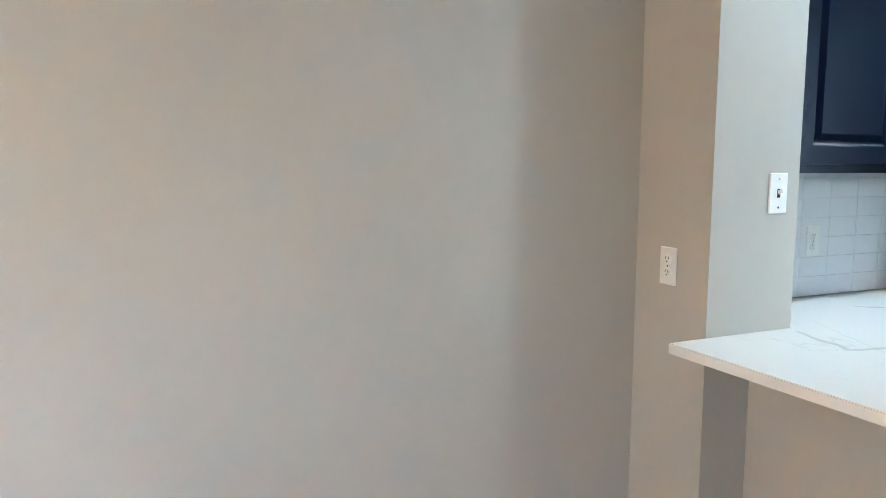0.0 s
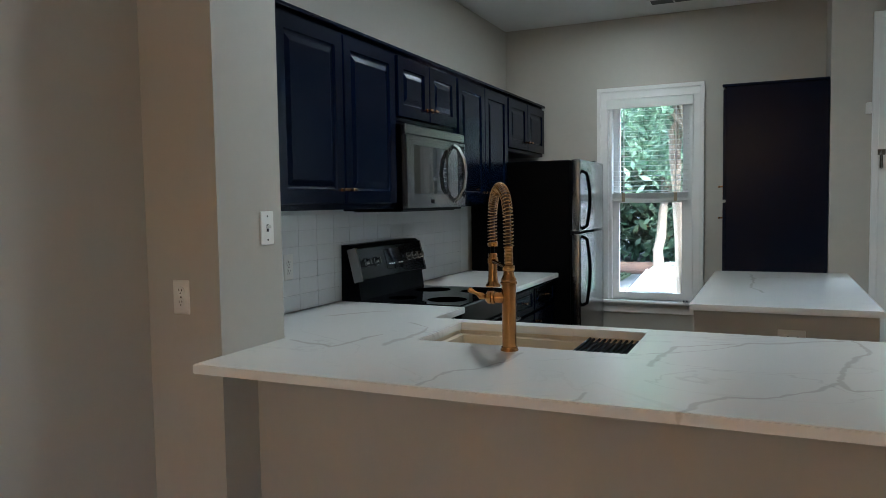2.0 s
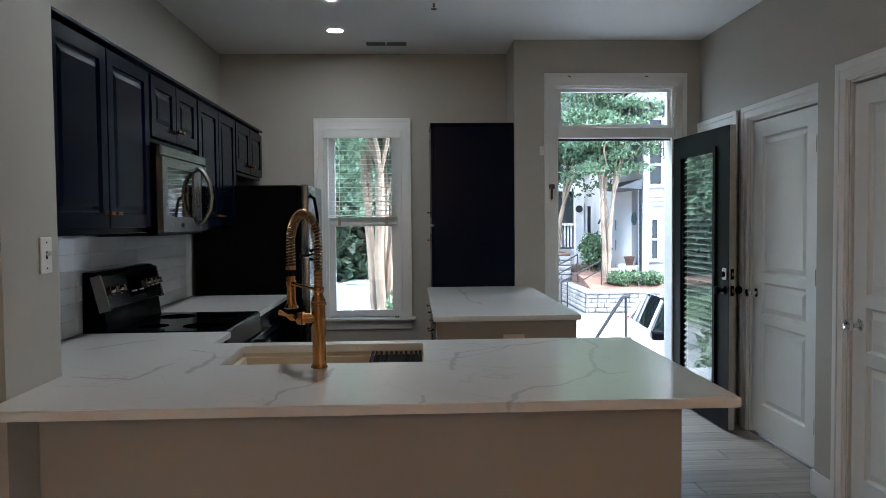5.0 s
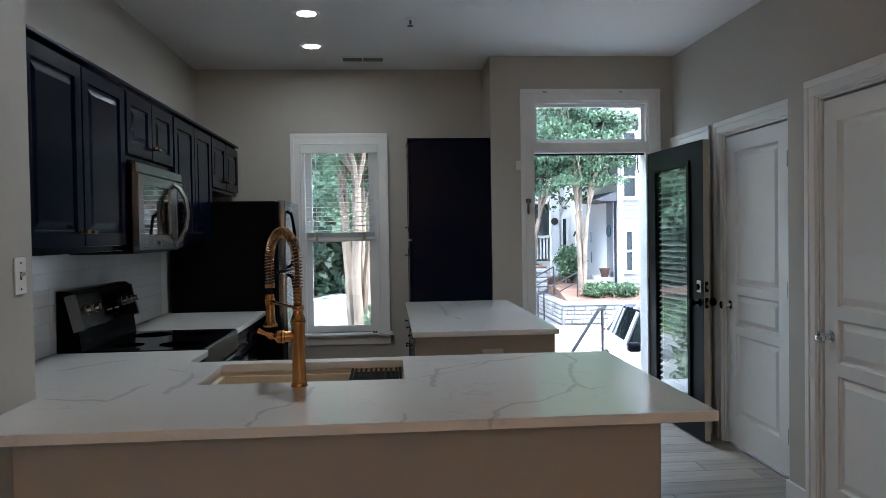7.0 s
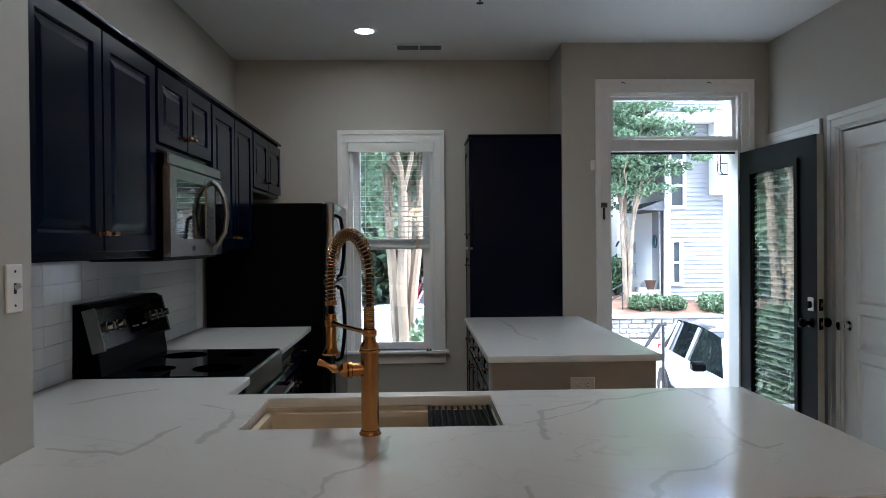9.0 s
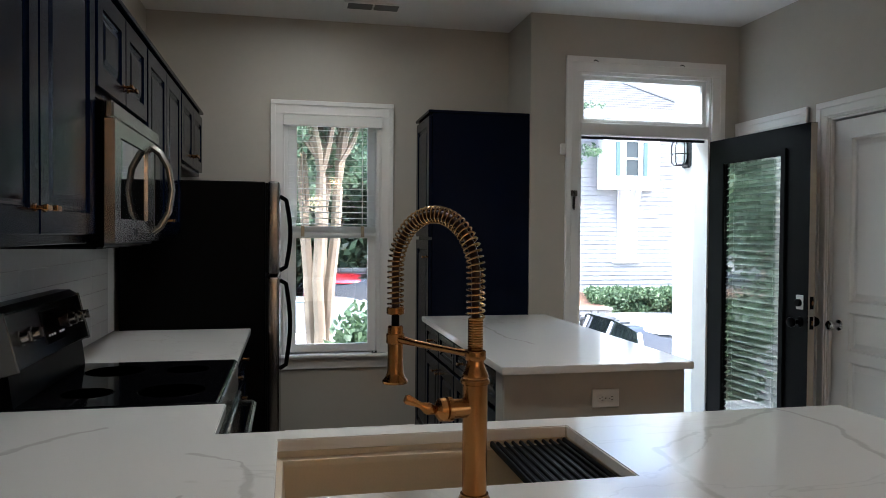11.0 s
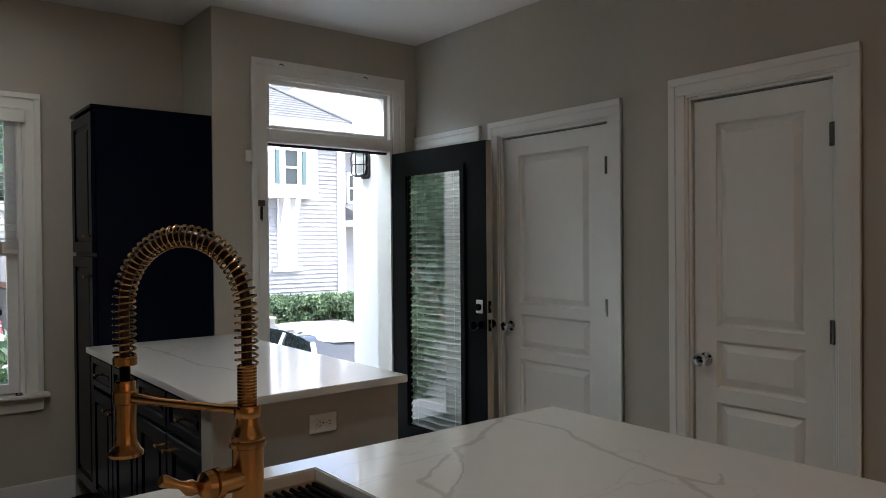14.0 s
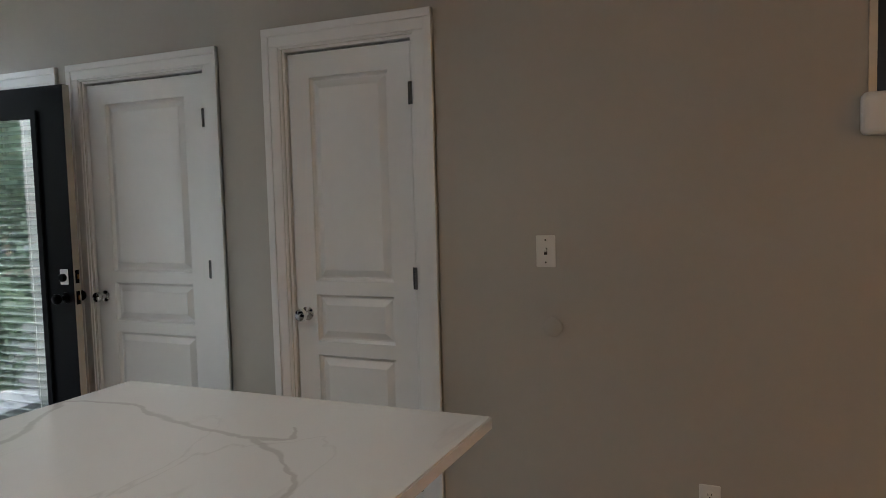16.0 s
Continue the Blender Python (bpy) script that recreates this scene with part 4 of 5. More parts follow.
for k in range(7):
    x = -0.045 + k * 0.015
    part("slat", moved(box(-0.006, 0.006, -0.154, 0.154, -0.0006, 0.0006), pose(x, 0, -0.006, 0, 40)), mat("grey vent slat", (0.16, 0.155, 0.15), 0.5) if k == 0 else bpy.data.materials["grey vent slat"], vent)
part("divider", box(-0.055, 0.055, -0.006, 0.006, -0.009, -0.003), TRIM, vent)
sk = thing("fire_sprinkler", "small metal fire sprinkler under the ceiling", "sprinkler", at=(4.33, 0.997, H))
part("cup", lathe([(0.03, 0), (0.028, -0.006), (0.012, -0.010)], None, 24), TRIM, sk, smooth=True)
part("head", lathe([(0.008, -0.010), (0.008, -0.030), (0.004, -0.034), (0.004, -0.044), (0.020, -0.045), (0.020, -0.048)], None, 16), STEEL, sk, smooth=True)

# ---- backsplash tiles ----
TILE = mat("glossy white tile", (0.74, 0.74, 0.73), 0.12, grain=30, vary=0.03)
GROUT = mat("pale grout", (0.70, 0.70, 0.69), 0.6)
bsp = thing("backsplash", "glossy white subway tile backsplash", "tiles", kind="structure")
part("grout_bed", box(2.184, 4.88, 2.7065, 2.7148, 0.915, 1.384), GROUT, bsp)
tw_, th_ = 0.150, 0.0745
tile_mesh = bpy.data.meshes.new("tile")
tb = box(-tw_ / 2 + 0.0005, tw_ / 2 - 0.0005, -0.005, 0, -th_ / 2 + 0.0005, th_ / 2 - 0.0005, 0.0008)
tb.to_mesh(tile_mesh)
tile_mesh.materials.append(TILE)
z = 0.916 + th_ / 2
while z + th_ / 2 < 1.384:
    x = 2.186 + tw_ / 2
    while x + tw_ / 2 < 4.885:
        t_ = new("tile", tile_mesh)
        t_.parent = bsp
        t_.matrix_basis = pose(x, 2.7062, z, random.uniform(-0.25, 0.25), 0, random.uniform(-0.25, 0.25))
        x += tw_
    z += th_

# ---- baseboards ----


def baseboard(x0, x1, y0, y1, label="white painted baseboard"):
    bm = box(x0, x1, y0, y1, 0, 0.125, 0.002)
    setting("baseboard", bm, TRIM, label)


baseboard(5.765, 5.779, 1.0, 1.86)
baseboard(5.286, 5.299, 0.125, 0.25)
baseboard(5.286, 5.299, -1.098, -0.995)
baseboard(3.315, 3.526, -1.099, -1.086)
baseboard(3.301, 3.314, -1.099, -0.896)
baseboard(3.122, 3.3005, -0.909, -0.896)
baseboard(-3.49, 2.31, -0.909, -0.896)
baseboard(-3.49, 1.826, 2.646, 2.659)
baseboard(1.826, 1.8395, 2.345, 2.6455)
baseboard(2.001, 2.0145, 0.265, 2.344)
baseboard(1.9995, 2.78, 0.251, 0.2645)

# ---- wall opening with a ledge ----
ni = thing("wall_opening_ledge", "white rounded ledge under a dark wall opening", "ledge", kind="structure")
part("ledge", box(NICHE[0] - 0.05, 0.850, -1.06, -0.865, 1.575, 1.708, 0.018, segments=3), TRIM, ni)
part("lining", box(0.806, 0.829, -1.04, -0.905, 1.709, 2.449), mat("cream lining", (0.66, 0.58, 0.45), 0.5), ni, "cream side lining of the opening")
# near-black sheets stand for the shade inside the opening
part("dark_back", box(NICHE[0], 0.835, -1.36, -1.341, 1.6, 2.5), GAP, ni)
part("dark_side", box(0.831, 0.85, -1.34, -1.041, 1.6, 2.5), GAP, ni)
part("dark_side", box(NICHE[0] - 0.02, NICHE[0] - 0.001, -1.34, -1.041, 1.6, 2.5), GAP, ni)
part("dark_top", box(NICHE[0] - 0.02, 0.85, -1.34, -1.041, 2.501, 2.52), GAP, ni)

# ---- floor planks ----
PLANK = mat("grey-brown wood-look plank", (0.33, 0.28, 0.225), 0.38, grain=14, vary=0.10, bump=0.08, bump_scale=60)


def plank_grain(m):
    nt, b = m.node_tree, bsdf(m)
    base = b.inputs["Base Color"].links[0].from_socket
    co, mp, n, info, mx, hsv = [nt.nodes.new("ShaderNode" + k) for k in ("TexCoord", "Mapping", "TexNoise", "ObjectInfo", "Mix", "HueSaturation")]
    mp.inputs["Scale"].default_value = (38, 1.6, 1)
    n.inputs["Scale"].default_value, n.inputs["Detail"].default_value = 1.0, 6
    add = nt.nodes.new("ShaderNodeVectorMath")
    nt.links.new(co.outputs["Object"], add.inputs[0])
    nt.links.new(info.outputs["Random"], add.inputs[1])
    nt.links.new(add.outputs[0], mp.inputs["Vector"])
    nt.links.new(mp.outputs[0], n.inputs["Vector"])
    mx.data_type, mx.blend_type = "RGBA", "MULTIPLY"
    mx.inputs[0].default_value = 0.55
    nt.links.new(base, mx.inputs[6])
    ramp = nt.nodes.new("ShaderNodeValToRGB")
    ramp.color_ramp.elements[0].color, ramp.color_ramp.elements[0].position = (0.45, 0.42, 0.40, 1), 0.35
    ramp.color_ramp.elements[1].position = 0.62
    nt.links.new(n.outputs["Fac"], ramp.inputs[0])
    nt.links.new(ramp.outputs[0], mx.inputs[7])
    val = nt.nodes.new("ShaderNodeMapRange")
    val.inputs["To Min"].default_value, val.inputs["To Max"].default_value = 0.82, 1.15
    nt.links.new(info.outputs["Random"], val.inputs["Value"])
    nt.links.new(val.outputs[0], hsv.inputs["Value"])
    nt.links.new(mx.outputs[2], hsv.inputs["Color"])
    nt.links.new(hsv.outputs[0], b.inputs["Base Color"])


plank_grain(PLANK)
floor_ob = bpy.data.objects["floor"]
PW, PL = 0.18, 1.22
plank_mesh = {}


def plank(length):
    key = round(length, 2)
    if key not in plank_mesh:
        me = bpy.data.meshes.new("plank")
        bm = box(-PW / 2 + 0.0008, PW / 2 - 0.0008, -key / 2 + 0.0008, key / 2 - 0.0008, -0.0115, 0, 0.0012)
        bm.to_mesh(me)
        bm.free()
        me.materials.append(PLANK)
        plank_mesh[key] = me
    return plank_mesh[key]


# the rows are set so that joints fall where they lie in the entry
x, row = 5.66 - PW / 2, -2
while x > -3.5:
    y = -1.09 + (0.105, 0.375, 0.73, 0.99)[(row * 3) % 4]
    ends = [-1.095, y] if row >= 0 else [0.36, 0.36 + 0.3 * (row + 2)]
    while ends[-1] < 2.65:
        ends.append(min(ends[-1] + PL, 2.655))
    for a, b_ in zip(ends, ends[1:]):
        if b_ - a > 0.02:
            p = new("plank", plank(b_ - a))
            p.parent = floor_ob
            p.location = (x, (a + b_) / 2, 0)
    x -= PW
    row += 1

# ---- outdoors ----
G = -1.1
CONCRETE = mat("pale concrete", (0.52, 0.50, 0.47), 0.85, grain=20, vary=0.07, bump=0.2, bump_scale=80, stain=0.06)
ASPHALT = mat("sun-bleached asphalt", (0.20, 0.20, 0.20), 0.9, grain=60, vary=0.2, bump=0.3, bump_scale=200, stain=0.05)
MULCH = mat("red-brown mulch", (0.165, 0.092, 0.062), 0.95, grain=35, vary=0.4, bump=0.8, bump_scale=50)
LAWN = mat("mown lawn soil", (0.07, 0.10, 0.04), 0.95, grain=30, vary=0.3, bump=0.6, bump_scale=60)
SIDING = mat("pale grey siding", (0.235, 0.24, 0.25), 0.6, grain=8, vary=0.03)
EXTWHITE = mat("white exterior paint", (0.74, 0.74, 0.73), 0.55, grain=10, vary=0.03)
SHUTTER = mat("grey-teal shutter", (0.06, 0.11, 0.115), 0.5)
ROOFING = mat("grey shingle", (0.12, 0.125, 0.135), 0.9, grain=12, vary=0.25, bump=0.5, bump_scale=14)
WINDOWGLASS = mat("dark window glass", (0.03, 0.04, 0.045), 0.06)
BARK = mat("smooth pale bark", (0.27, 0.215, 0.155), 0.75, grain=9, vary=0.25, bump=0.3, bump_scale=30, stain=0.2)
IRON = mat("black iron", (0.012, 0.012, 0.013), 0.45)
CARWHITE = mat("white car paint", (0.78, 0.79, 0.80), 0.25, vary=0.01, coat=1.0)
CARRED = mat("red car paint", (0.32, 0.01, 0.02), 0.25, vary=0.02, coat=1.0)
CARGLASS = mat("dark car glass", (0.010, 0.012, 0.014), 0.04)
TYRE = mat("tyre rubber", (0.015, 0.015, 0.016), 0.8)
MORTAR = mat("grey mortar", (0.20, 0.195, 0.185), 0.95, vary=0.15)
STONE = mat("grey field stone", (0.27, 0.27, 0.265), 0.85, grain=14, vary=0.35, bump=0.5, bump_scale=40)


def leafy(name, dark, light):
    """Leaves: each one its own green, a little light passing through."""
    m = bpy.data.materials.new(name)
    m.use_nodes = True
    nt, b = m.node_tree, bsdf(m)
    geo, ramp = nt.nodes.new("ShaderNodeNewGeometry"), nt.nodes.new("ShaderNodeValToRGB")
    ramp.color_ramp.elements[0].color, ramp.color_ramp.elements[1].color = (*dark, 1), (*light, 1)
    nt.links.new(geo.outputs["Random Per Island"], ramp.inputs[0])
    nt.links.new(ramp.outputs[0], b.inputs["Base Color"])
    b.inputs["Roughness"].default_value = 0.5
    tr, ad = nt.nodes.new("ShaderNodeBsdfTranslucent"), nt.nodes.new("ShaderNodeMixShader")
    nt.links.new(ramp.outputs[0], tr.inputs["Color"])
    ad.inputs[0].default_value = 0.3
    nt.links.new(b.outputs[0], ad.inputs[1])
    nt.links.new(tr.outputs[0], ad.inputs[2])
    nt.links.new(ad.outputs[0], nt.nodes["Material Output"].inputs["Surface"])
    return m


LEAF = leafy("crepe myrtle leaf", (0.05, 0.10, 0.055), (0.15, 0.23, 0.13))
DEEPLEAF = leafy("deep green leaf", (0.03, 0.065, 0.04), (0.10, 0.16, 0.09))
HEDGELEAF = leafy("hedge leaf", (0.032, 0.065, 0.032), (0.11, 0.17, 0.085))


def leaf_mesh(name, clumps, per, size, material, rng_seed):
    """Thousands of small pointed leaves, per of them in each clump (x, y, z, rx, ry, rz)."""
    rng = np.random.default_rng(rng_seed)
    c = np.repeat(np.array(clumps, float), per, axis=0)
    n = len(c)
    d = rng.normal(size=(n, 3))
    d /= np.linalg.norm(d, axis=1)[:, None]
    at = c[:, :3] + d * c[:, 3:6] * rng.uniform(0.35, 1.0, (n, 1)) ** 0.6
    u = rng.normal(size=(n, 3))
    u /= np.linalg.norm(u, axis=1)[:, None]
    v = np.cross(u, rng.normal(size=(n, 3)))
    v /= np.linalg.norm(v, axis=1)[:, None]
    s = size * rng.uniform(0.6, 1.3, (n, 1))
    quad = np.stack([at - u * s, at - v * s * 0.45, at + u * s, at + v * s * 0.45], 1).reshape(-1, 3)
    me = bpy.data.meshes.new(name)
    me.from_pydata(quad.tolist(), [], np.arange(4 * n).reshape(-1, 4).tolist())
    me.materials.append(material)
    return me


def limb(a, b_, r0, r1, bend, rnd):
    a, b_ = Vector(a), Vector(b_)
    pts = [Vector((*a.lerp(b_, (k / 6) ** 1.6).xy, a.z + (b_.z - a.z) * k / 6)) + Vector((rnd.uniform(-1, 1), rnd.uniform(-1, 1), 0)) * bend * math.sin(math.pi * k / 6) for k in range(7)]
    return pts, [r0 + (r1 - r0) * k / 6 for k in range(7)]


def tree(label, x, y, z, stems, height, spread, crown_low, r, seed, material=None, leaf=0.09, clumps=70, per=90, lean=1.0, flat=0.62):
    """A tree of several rising stems that fork into limbs, with a ragged crown of leaf clumps round their ends."""
    rnd = random.Random(seed)
    root = thing("tree", label, "tree", at=(x, y, z))
    bm, ends = bmesh.new(), []
    for s in range(stems):
        a = 2 * math.pi * s / stems + rnd.uniform(-0.4, 0.4)
        base = Vector((math.cos(a), math.sin(a), 0)) * r * (0.6 if stems > 1 else 0)
        tilt = lean * spread * rnd.uniform(0.12, 0.32)
        fork = Vector((base.x + math.cos(a) * tilt, base.y + math.sin(a) * tilt, crown_low * rnd.uniform(0.8, 1.1)))
        pts, rad = limb(base - Vector((0, 0, 0.1)), fork, r * rnd.uniform(0.7, 1.0), r * 0.62, r * 0.35, rnd)
        tube(pts, rad, 9, bm)
        for k in range(4):
            b2 = a + rnd.uniform(-1.3, 1.3)
            end = fork + Vector((math.cos(b2) * spread * rnd.uniform(0.2, 0.62), math.sin(b2) * spread * rnd.uniform(0.2, 0.62), (height - crown_low) * rnd.uniform(0.25, 0.85)))
            pts, rad = limb(fork, end, r * 0.45, r * 0.12, r * 0.8, rnd)
            tube(pts, rad, 6, bm)
            ends += [end, pts[4], pts[3]]
    part("trunk", bm, BARK, root, "smooth pale peeling trunk and limbs", True)
    cl = []
    for k in range(clumps):
        e = ends[k % len(ends)] + Vector((rnd.gauss(0, 1), rnd.gauss(0, 1), rnd.gauss(0, 0.7))) * spread * 0.16
        q = rnd.uniform(0.10, 0.24) * spread
        cl.append((*e, q, q, q * flat))
    me = leaf_mesh("crown", cl, per, leaf, material or LEAF, seed)
    ob = new("crown", me)
    ob.parent = root
    return root


def shrub(label, x0, x1, y0, y1, z0, z1, seed, n=60, per=110, leaf=0.05, name="hedge"):
    rnd = random.Random(seed)
    root = thing(name, label, "hedge" if name == "hedge" else "bush")
    cl = []
    for k in range(n):
        q = 0.18 * (z1 - z0) + 0.1
        cl.append((rnd.uniform(x0 + q * 0.6, x1 - q * 0.6), rnd.uniform(y0 + q * 0.6, y1 - q * 0.6), z0 + (z1 - z0 - q * 0.5) * rnd.random() ** 0.6, q, q, q * 0.8))
    twig = bmesh.new()
    for k in range(14):
        x, y = rnd.uniform(x0 + 0.15, x1 - 0.15), rnd.uniform(y0 + 0.15, y1 - 0.15)
        cyl((x, y, z0 - 0.05), (x + rnd.uniform(-0.1, 0.1), y + rnd.uniform(-0.1, 0.1), z0 + 0.7 * (z1 - z0)), 0.015, 0.006, 6, twig)
    part("twigs", twig, BARK, root)
    ob = new("leaves", leaf_mesh("leaves", cl, per, leaf, HEDGELEAF, seed))
    ob.parent = root
    return root


setting("ground", box(-600, 600, -600, 600, G - 0.3, G - 0.02), ASPHALT, "asphalt ground of the parking court")
setting("pavement", box(5.95, 8.6, -8, 4, G - 0.02, G + 0.06, 0.01), CONCRETE, "pale concrete walk in front of the house")
setting("pavement_far", box(8.62, 19.0, -16, 0.2, G - 0.02, G - 0.005, 0.004), CONCRETE, "pale concrete court before the planter")
setting("lawn", box(15.2, 25, 5, 16, G - 0.02, G + 0.04, 0.01), LAWN, "mown green lawn beside the parking court")
setting("mulch_verge", box(25.5, 29, 1.4, 24, G - 0.02, G + 0.1, 0.02), MULCH, "brown mulch verge before the wood")
setting("landing", box(5.47, 6.55, -1.195, 0.5, G - 0.02, -0.03, 0.01), CONCRETE, "pale concrete landing outside the front door")
steps = thing("front_steps", "pale concrete steps down from the landing", "steps", kind="structure")
for k in range(5):
    part("step", box(6.551 + 0.30 * k, 6.85 + 0.30 * k, -1.30, 0.5, G + 0.06, -0.03 - 0.178 * (k + 1), 0.01), CONCRETE, steps)
foundation = setting("foundation", box(5.30, 5.92, -6, 4, G - 0.02, -0.125), CONCRETE, "concrete foundation under the front wall")
setting("porch_side_wall", box(5.47, 6.31, -1.37, -1.20, G, 3.4, 0.006), EXTWHITE, "white painted porch wall beside the door")
rail = thing("stair_railing", "black iron handrail at the foot of the walk", "railing")
part("handrail", tube([(9.6, -1.83, 0.36), (9.6, -1.74, 0.34), (9.6, -1.30, -0.33), (9.6, -1.22, -0.40)], 0.025, 8), IRON, rail, smooth=True)
for y, zt in ((-1.79, 0.34), (-1.26, -0.37)):
    part("post", cyl((9.6, y, G - 0.02), (9.6, y, zt), 0.02, n=8), IRON, rail)

# cage lantern on the porch wall
lan = thing("porch_lantern", "black oval cage wall lantern with frosted glass", "wall lamp", at=(6.10, -1.20, 2.06))
prof = [(0.045, -0.095), (0.062, -0.075), (0.066, 0.05), (0.052, 0.09), (0.03, 0.10)]
part("backplate", box(-0.06, 0.06, 0.0005, 0.02, -0.115, 0.115, 0.018), IRON, lan)
part("glass", lathe([(0.003, -0.085), (0.040, -0.075), (0.05, -0.04), (0.05, 0.06), (0.04, 0.085)], pose(0, 0.065, 0)), mat("frosted lamp glass", (0.7, 0.72, 0.72), 0.4), lan, smooth=True)
for k in range(6):
    a = 2 * math.pi * k / 6
    part("cage_bar", tube([(math.cos(a) * rr, 0.065 + math.sin(a) * rr, zz) for rr, zz in prof], 0.005, 6), IRON, lan)
for zz, rr in ((-0.095, 0.045), (-0.01, 0.064), (0.09, 0.052)):
    part("cage_ring", tube([(math.cos(2 * math.pi * k / 20) * rr, 0.065 + math.sin(2 * math.pi * k / 20) * rr, zz) for k in range(21)], 0.005, 6), IRON, lan)
part("cap", lathe([(0.066, 0.085), (0.06, 0.105), (0.02, 0.125)], pose(0, 0.065, 0)), IRON, lan, smooth=True)


def facade_window(parent, x, y, z, w, h, shutters=False, sash=True):
    """A window on a wall that looks to -x."""
    f = part("window", slab([y - w / 2 - 0.09, y - w / 2, y + w / 2, y + w / 2 + 0.09], [z - h / 2 - 0.09, z - h / 2, z + h / 2, z + h / 2 + 0.11], holes((y - w / 2, y + w / 2, z - h / 2, z + h / 2)), x - 0.07, x + 0.02, "x"), EXTWHITE, parent)
    part("pane", box(x - 0.012, x - 0.002, y - w / 2, y + w / 2, z - h / 2, z + h / 2), WINDOWGLASS, f)
    if sash:
        part("sash_bar", box(x - 0.05, x - 0.013, y - w / 2, y + w / 2, z - 0.03, z + 0.03), EXTWHITE, f)
    if shutters:
        for s in (-1, 1):
            c = y + s * (w / 2 + 0.09 + 0.14)
            part("shutter", box(x - 0.05, x - 0.002, c - 0.065, c + 0.065, z - h / 2, z + h / 2, 0.01), SHUTTER, f, "grey-teal shutter")


def siding(x, y0, y1, z0, z1, step=0.13):
    """Lapped boards on a wall that looks to -x."""
    b = bmesh.new()
    z = z0
    while z < z1:
        zt = min(z + step, z1)
        v = [b.verts.new(p) for p in ((x - 0.03, y0, z), (x - 0.03, y1, z), (x, y1, zt), (x, y0, zt), (x, y0, z), (x, y1, z))]
        b.faces.new((v[0], v[1], v[2], v[3])), b.faces.new((v[4], v[5], v[1], v[0]))
        z = zt
    return b


# grey sided house across the court
HX, HY0, HY1, EAVE = 21.0, -9.87, -5.7, 4.78
house = thing("house", "pale grey clapboard house with white trim and a shingled roof", "house")
part("wall", box(HX, HX + 8, HY0, HY1, G, EAVE), SIDING, house)
board_mesh = bpy.data.meshes.new("clapboard")
board = siding(HX - 0.002, HY0, HY1, 0, 0.129)
board.to_mesh(board_mesh)
board_mesh.materials.append(SIDING)
for k in range(int((EAVE - G - 0.3) / 0.13)):
    o = new("clapboard", board_mesh)
    o.parent = house
    o.location = (0, 0, G + 0.3 + 0.13 * k)
part("corner_board", box(HX - 0.06, HX - 0.024, HY1 - 0.12, HY1 + 0.02, G, EAVE), EXTWHITE, house)
part("corner_board", box(HX - 0.06, HX - 0.024, HY0 - 0.01, -9.62, G, EAVE), EXTWHITE, house)
part("fascia", box(HX - 0.5, HX - 0.02, HY0 - 0.15, HY1 + 0.4, EAVE, EAVE + 0.22, 0.01), EXTWHITE, house)
part("gutter", box(HX - 0.62, HX - 0.51, HY0 - 0.15, HY1 + 0.4, EAVE + 0.12, EAVE + 0.23, 0.02), EXTWHITE, house)


def shingled(corners, faces):
    """A roof of flat slopes over the points given."""
    b = bmesh.new()
    v = [b.verts.new(p) for p in corners]
    for f_ in faces:
        b.faces.new([v[k] for k in f_])
    return b


def courses(eave_a, eave_b, top_a, top_b, n):
    """Shingle courses lapped up a slope from its eave to its top edge, n of them."""
    b = bmesh.new()
    ea, eb, ta, tb = [Vector(p) for p in (eave_a, eave_b, top_a, top_b)]
    for k in range(n):
        lo, hi = k / n, (k + 1) / n
        lift = Vector((0, 0, 0.035))
        q = [b.verts.new(p) for p in (ea.lerp(ta, lo) + lift, eb.lerp(tb, lo) + lift, eb.lerp(tb, hi) + lift * 0.2, ea.lerp(ta, hi) + lift * 0.2, ea.lerp(ta, lo), eb.lerp(tb, lo))]
        b.faces.new(q[:4]), b.faces.new((q[4], q[5], q[1], q[0]))
    return b


RX, RY, RZ, RIDGE = HX - 0.55, HY0 - 0.2, EAVE + 0.225, 6.5
part("roof", shingled(((RX, RY, RZ), (RX, HY1 + 0.45, RZ), (28.5, HY1 + 0.45, RZ), (28.5, RY, RZ), (22.7, -7.7, RIDGE), (26.4, -7.7, RIDGE)), ((0, 1, 4), (1, 2, 5, 4), (2, 3, 5), (3, 0, 4, 5))), ROOFING, house, "grey shingled hip roof")
part("shingle_courses", courses((RX, RY, RZ), (RX, HY1 + 0.45, RZ), (22.7, -7.7, RIDGE), (22.7, -7.69, RIDGE), 15), ROOFING, house)
part("hip_cap", tube([(RX, RY, RZ + 0.03), (22.7, -7.7, RIDGE + 0.04)], 0.06, 5), ROOFING, house)
# boxed-out bay with shutters, on brackets
part("bay", box(HX - 0.45, HX - 0.025, -8.72, -6.95, 2.75, EAVE - 0.02, 0.01), EXTWHITE, house, "white boxed-out bay")
part("bay_sill", box(HX - 0.52, HX - 0.451, -8.76, -6.9, 2.75, 2.86, 0.01), EXTWHITE, house)
facade_window(house, HX - 0.455, -7.83, 3.63, 0.40, 0.98, True)
for y in (-7.72, -8.10):
    br = bmesh.new()
    vs = [br.verts.new(p) for yy in (y - 0.07, y + 0.07) for p in ((HX - 0.051, yy, 2.745), (HX - 0.42, yy, 2.745), (HX - 0.051, yy, 1.65))]
    for f_ in ((0, 1, 2), (5, 4, 3), (0, 3, 4, 1), (1, 4, 5, 2), (2, 5, 3, 0)):
        br.faces.new([vs[k] for k in f_])
    part("bracket", br, EXTWHITE, house)
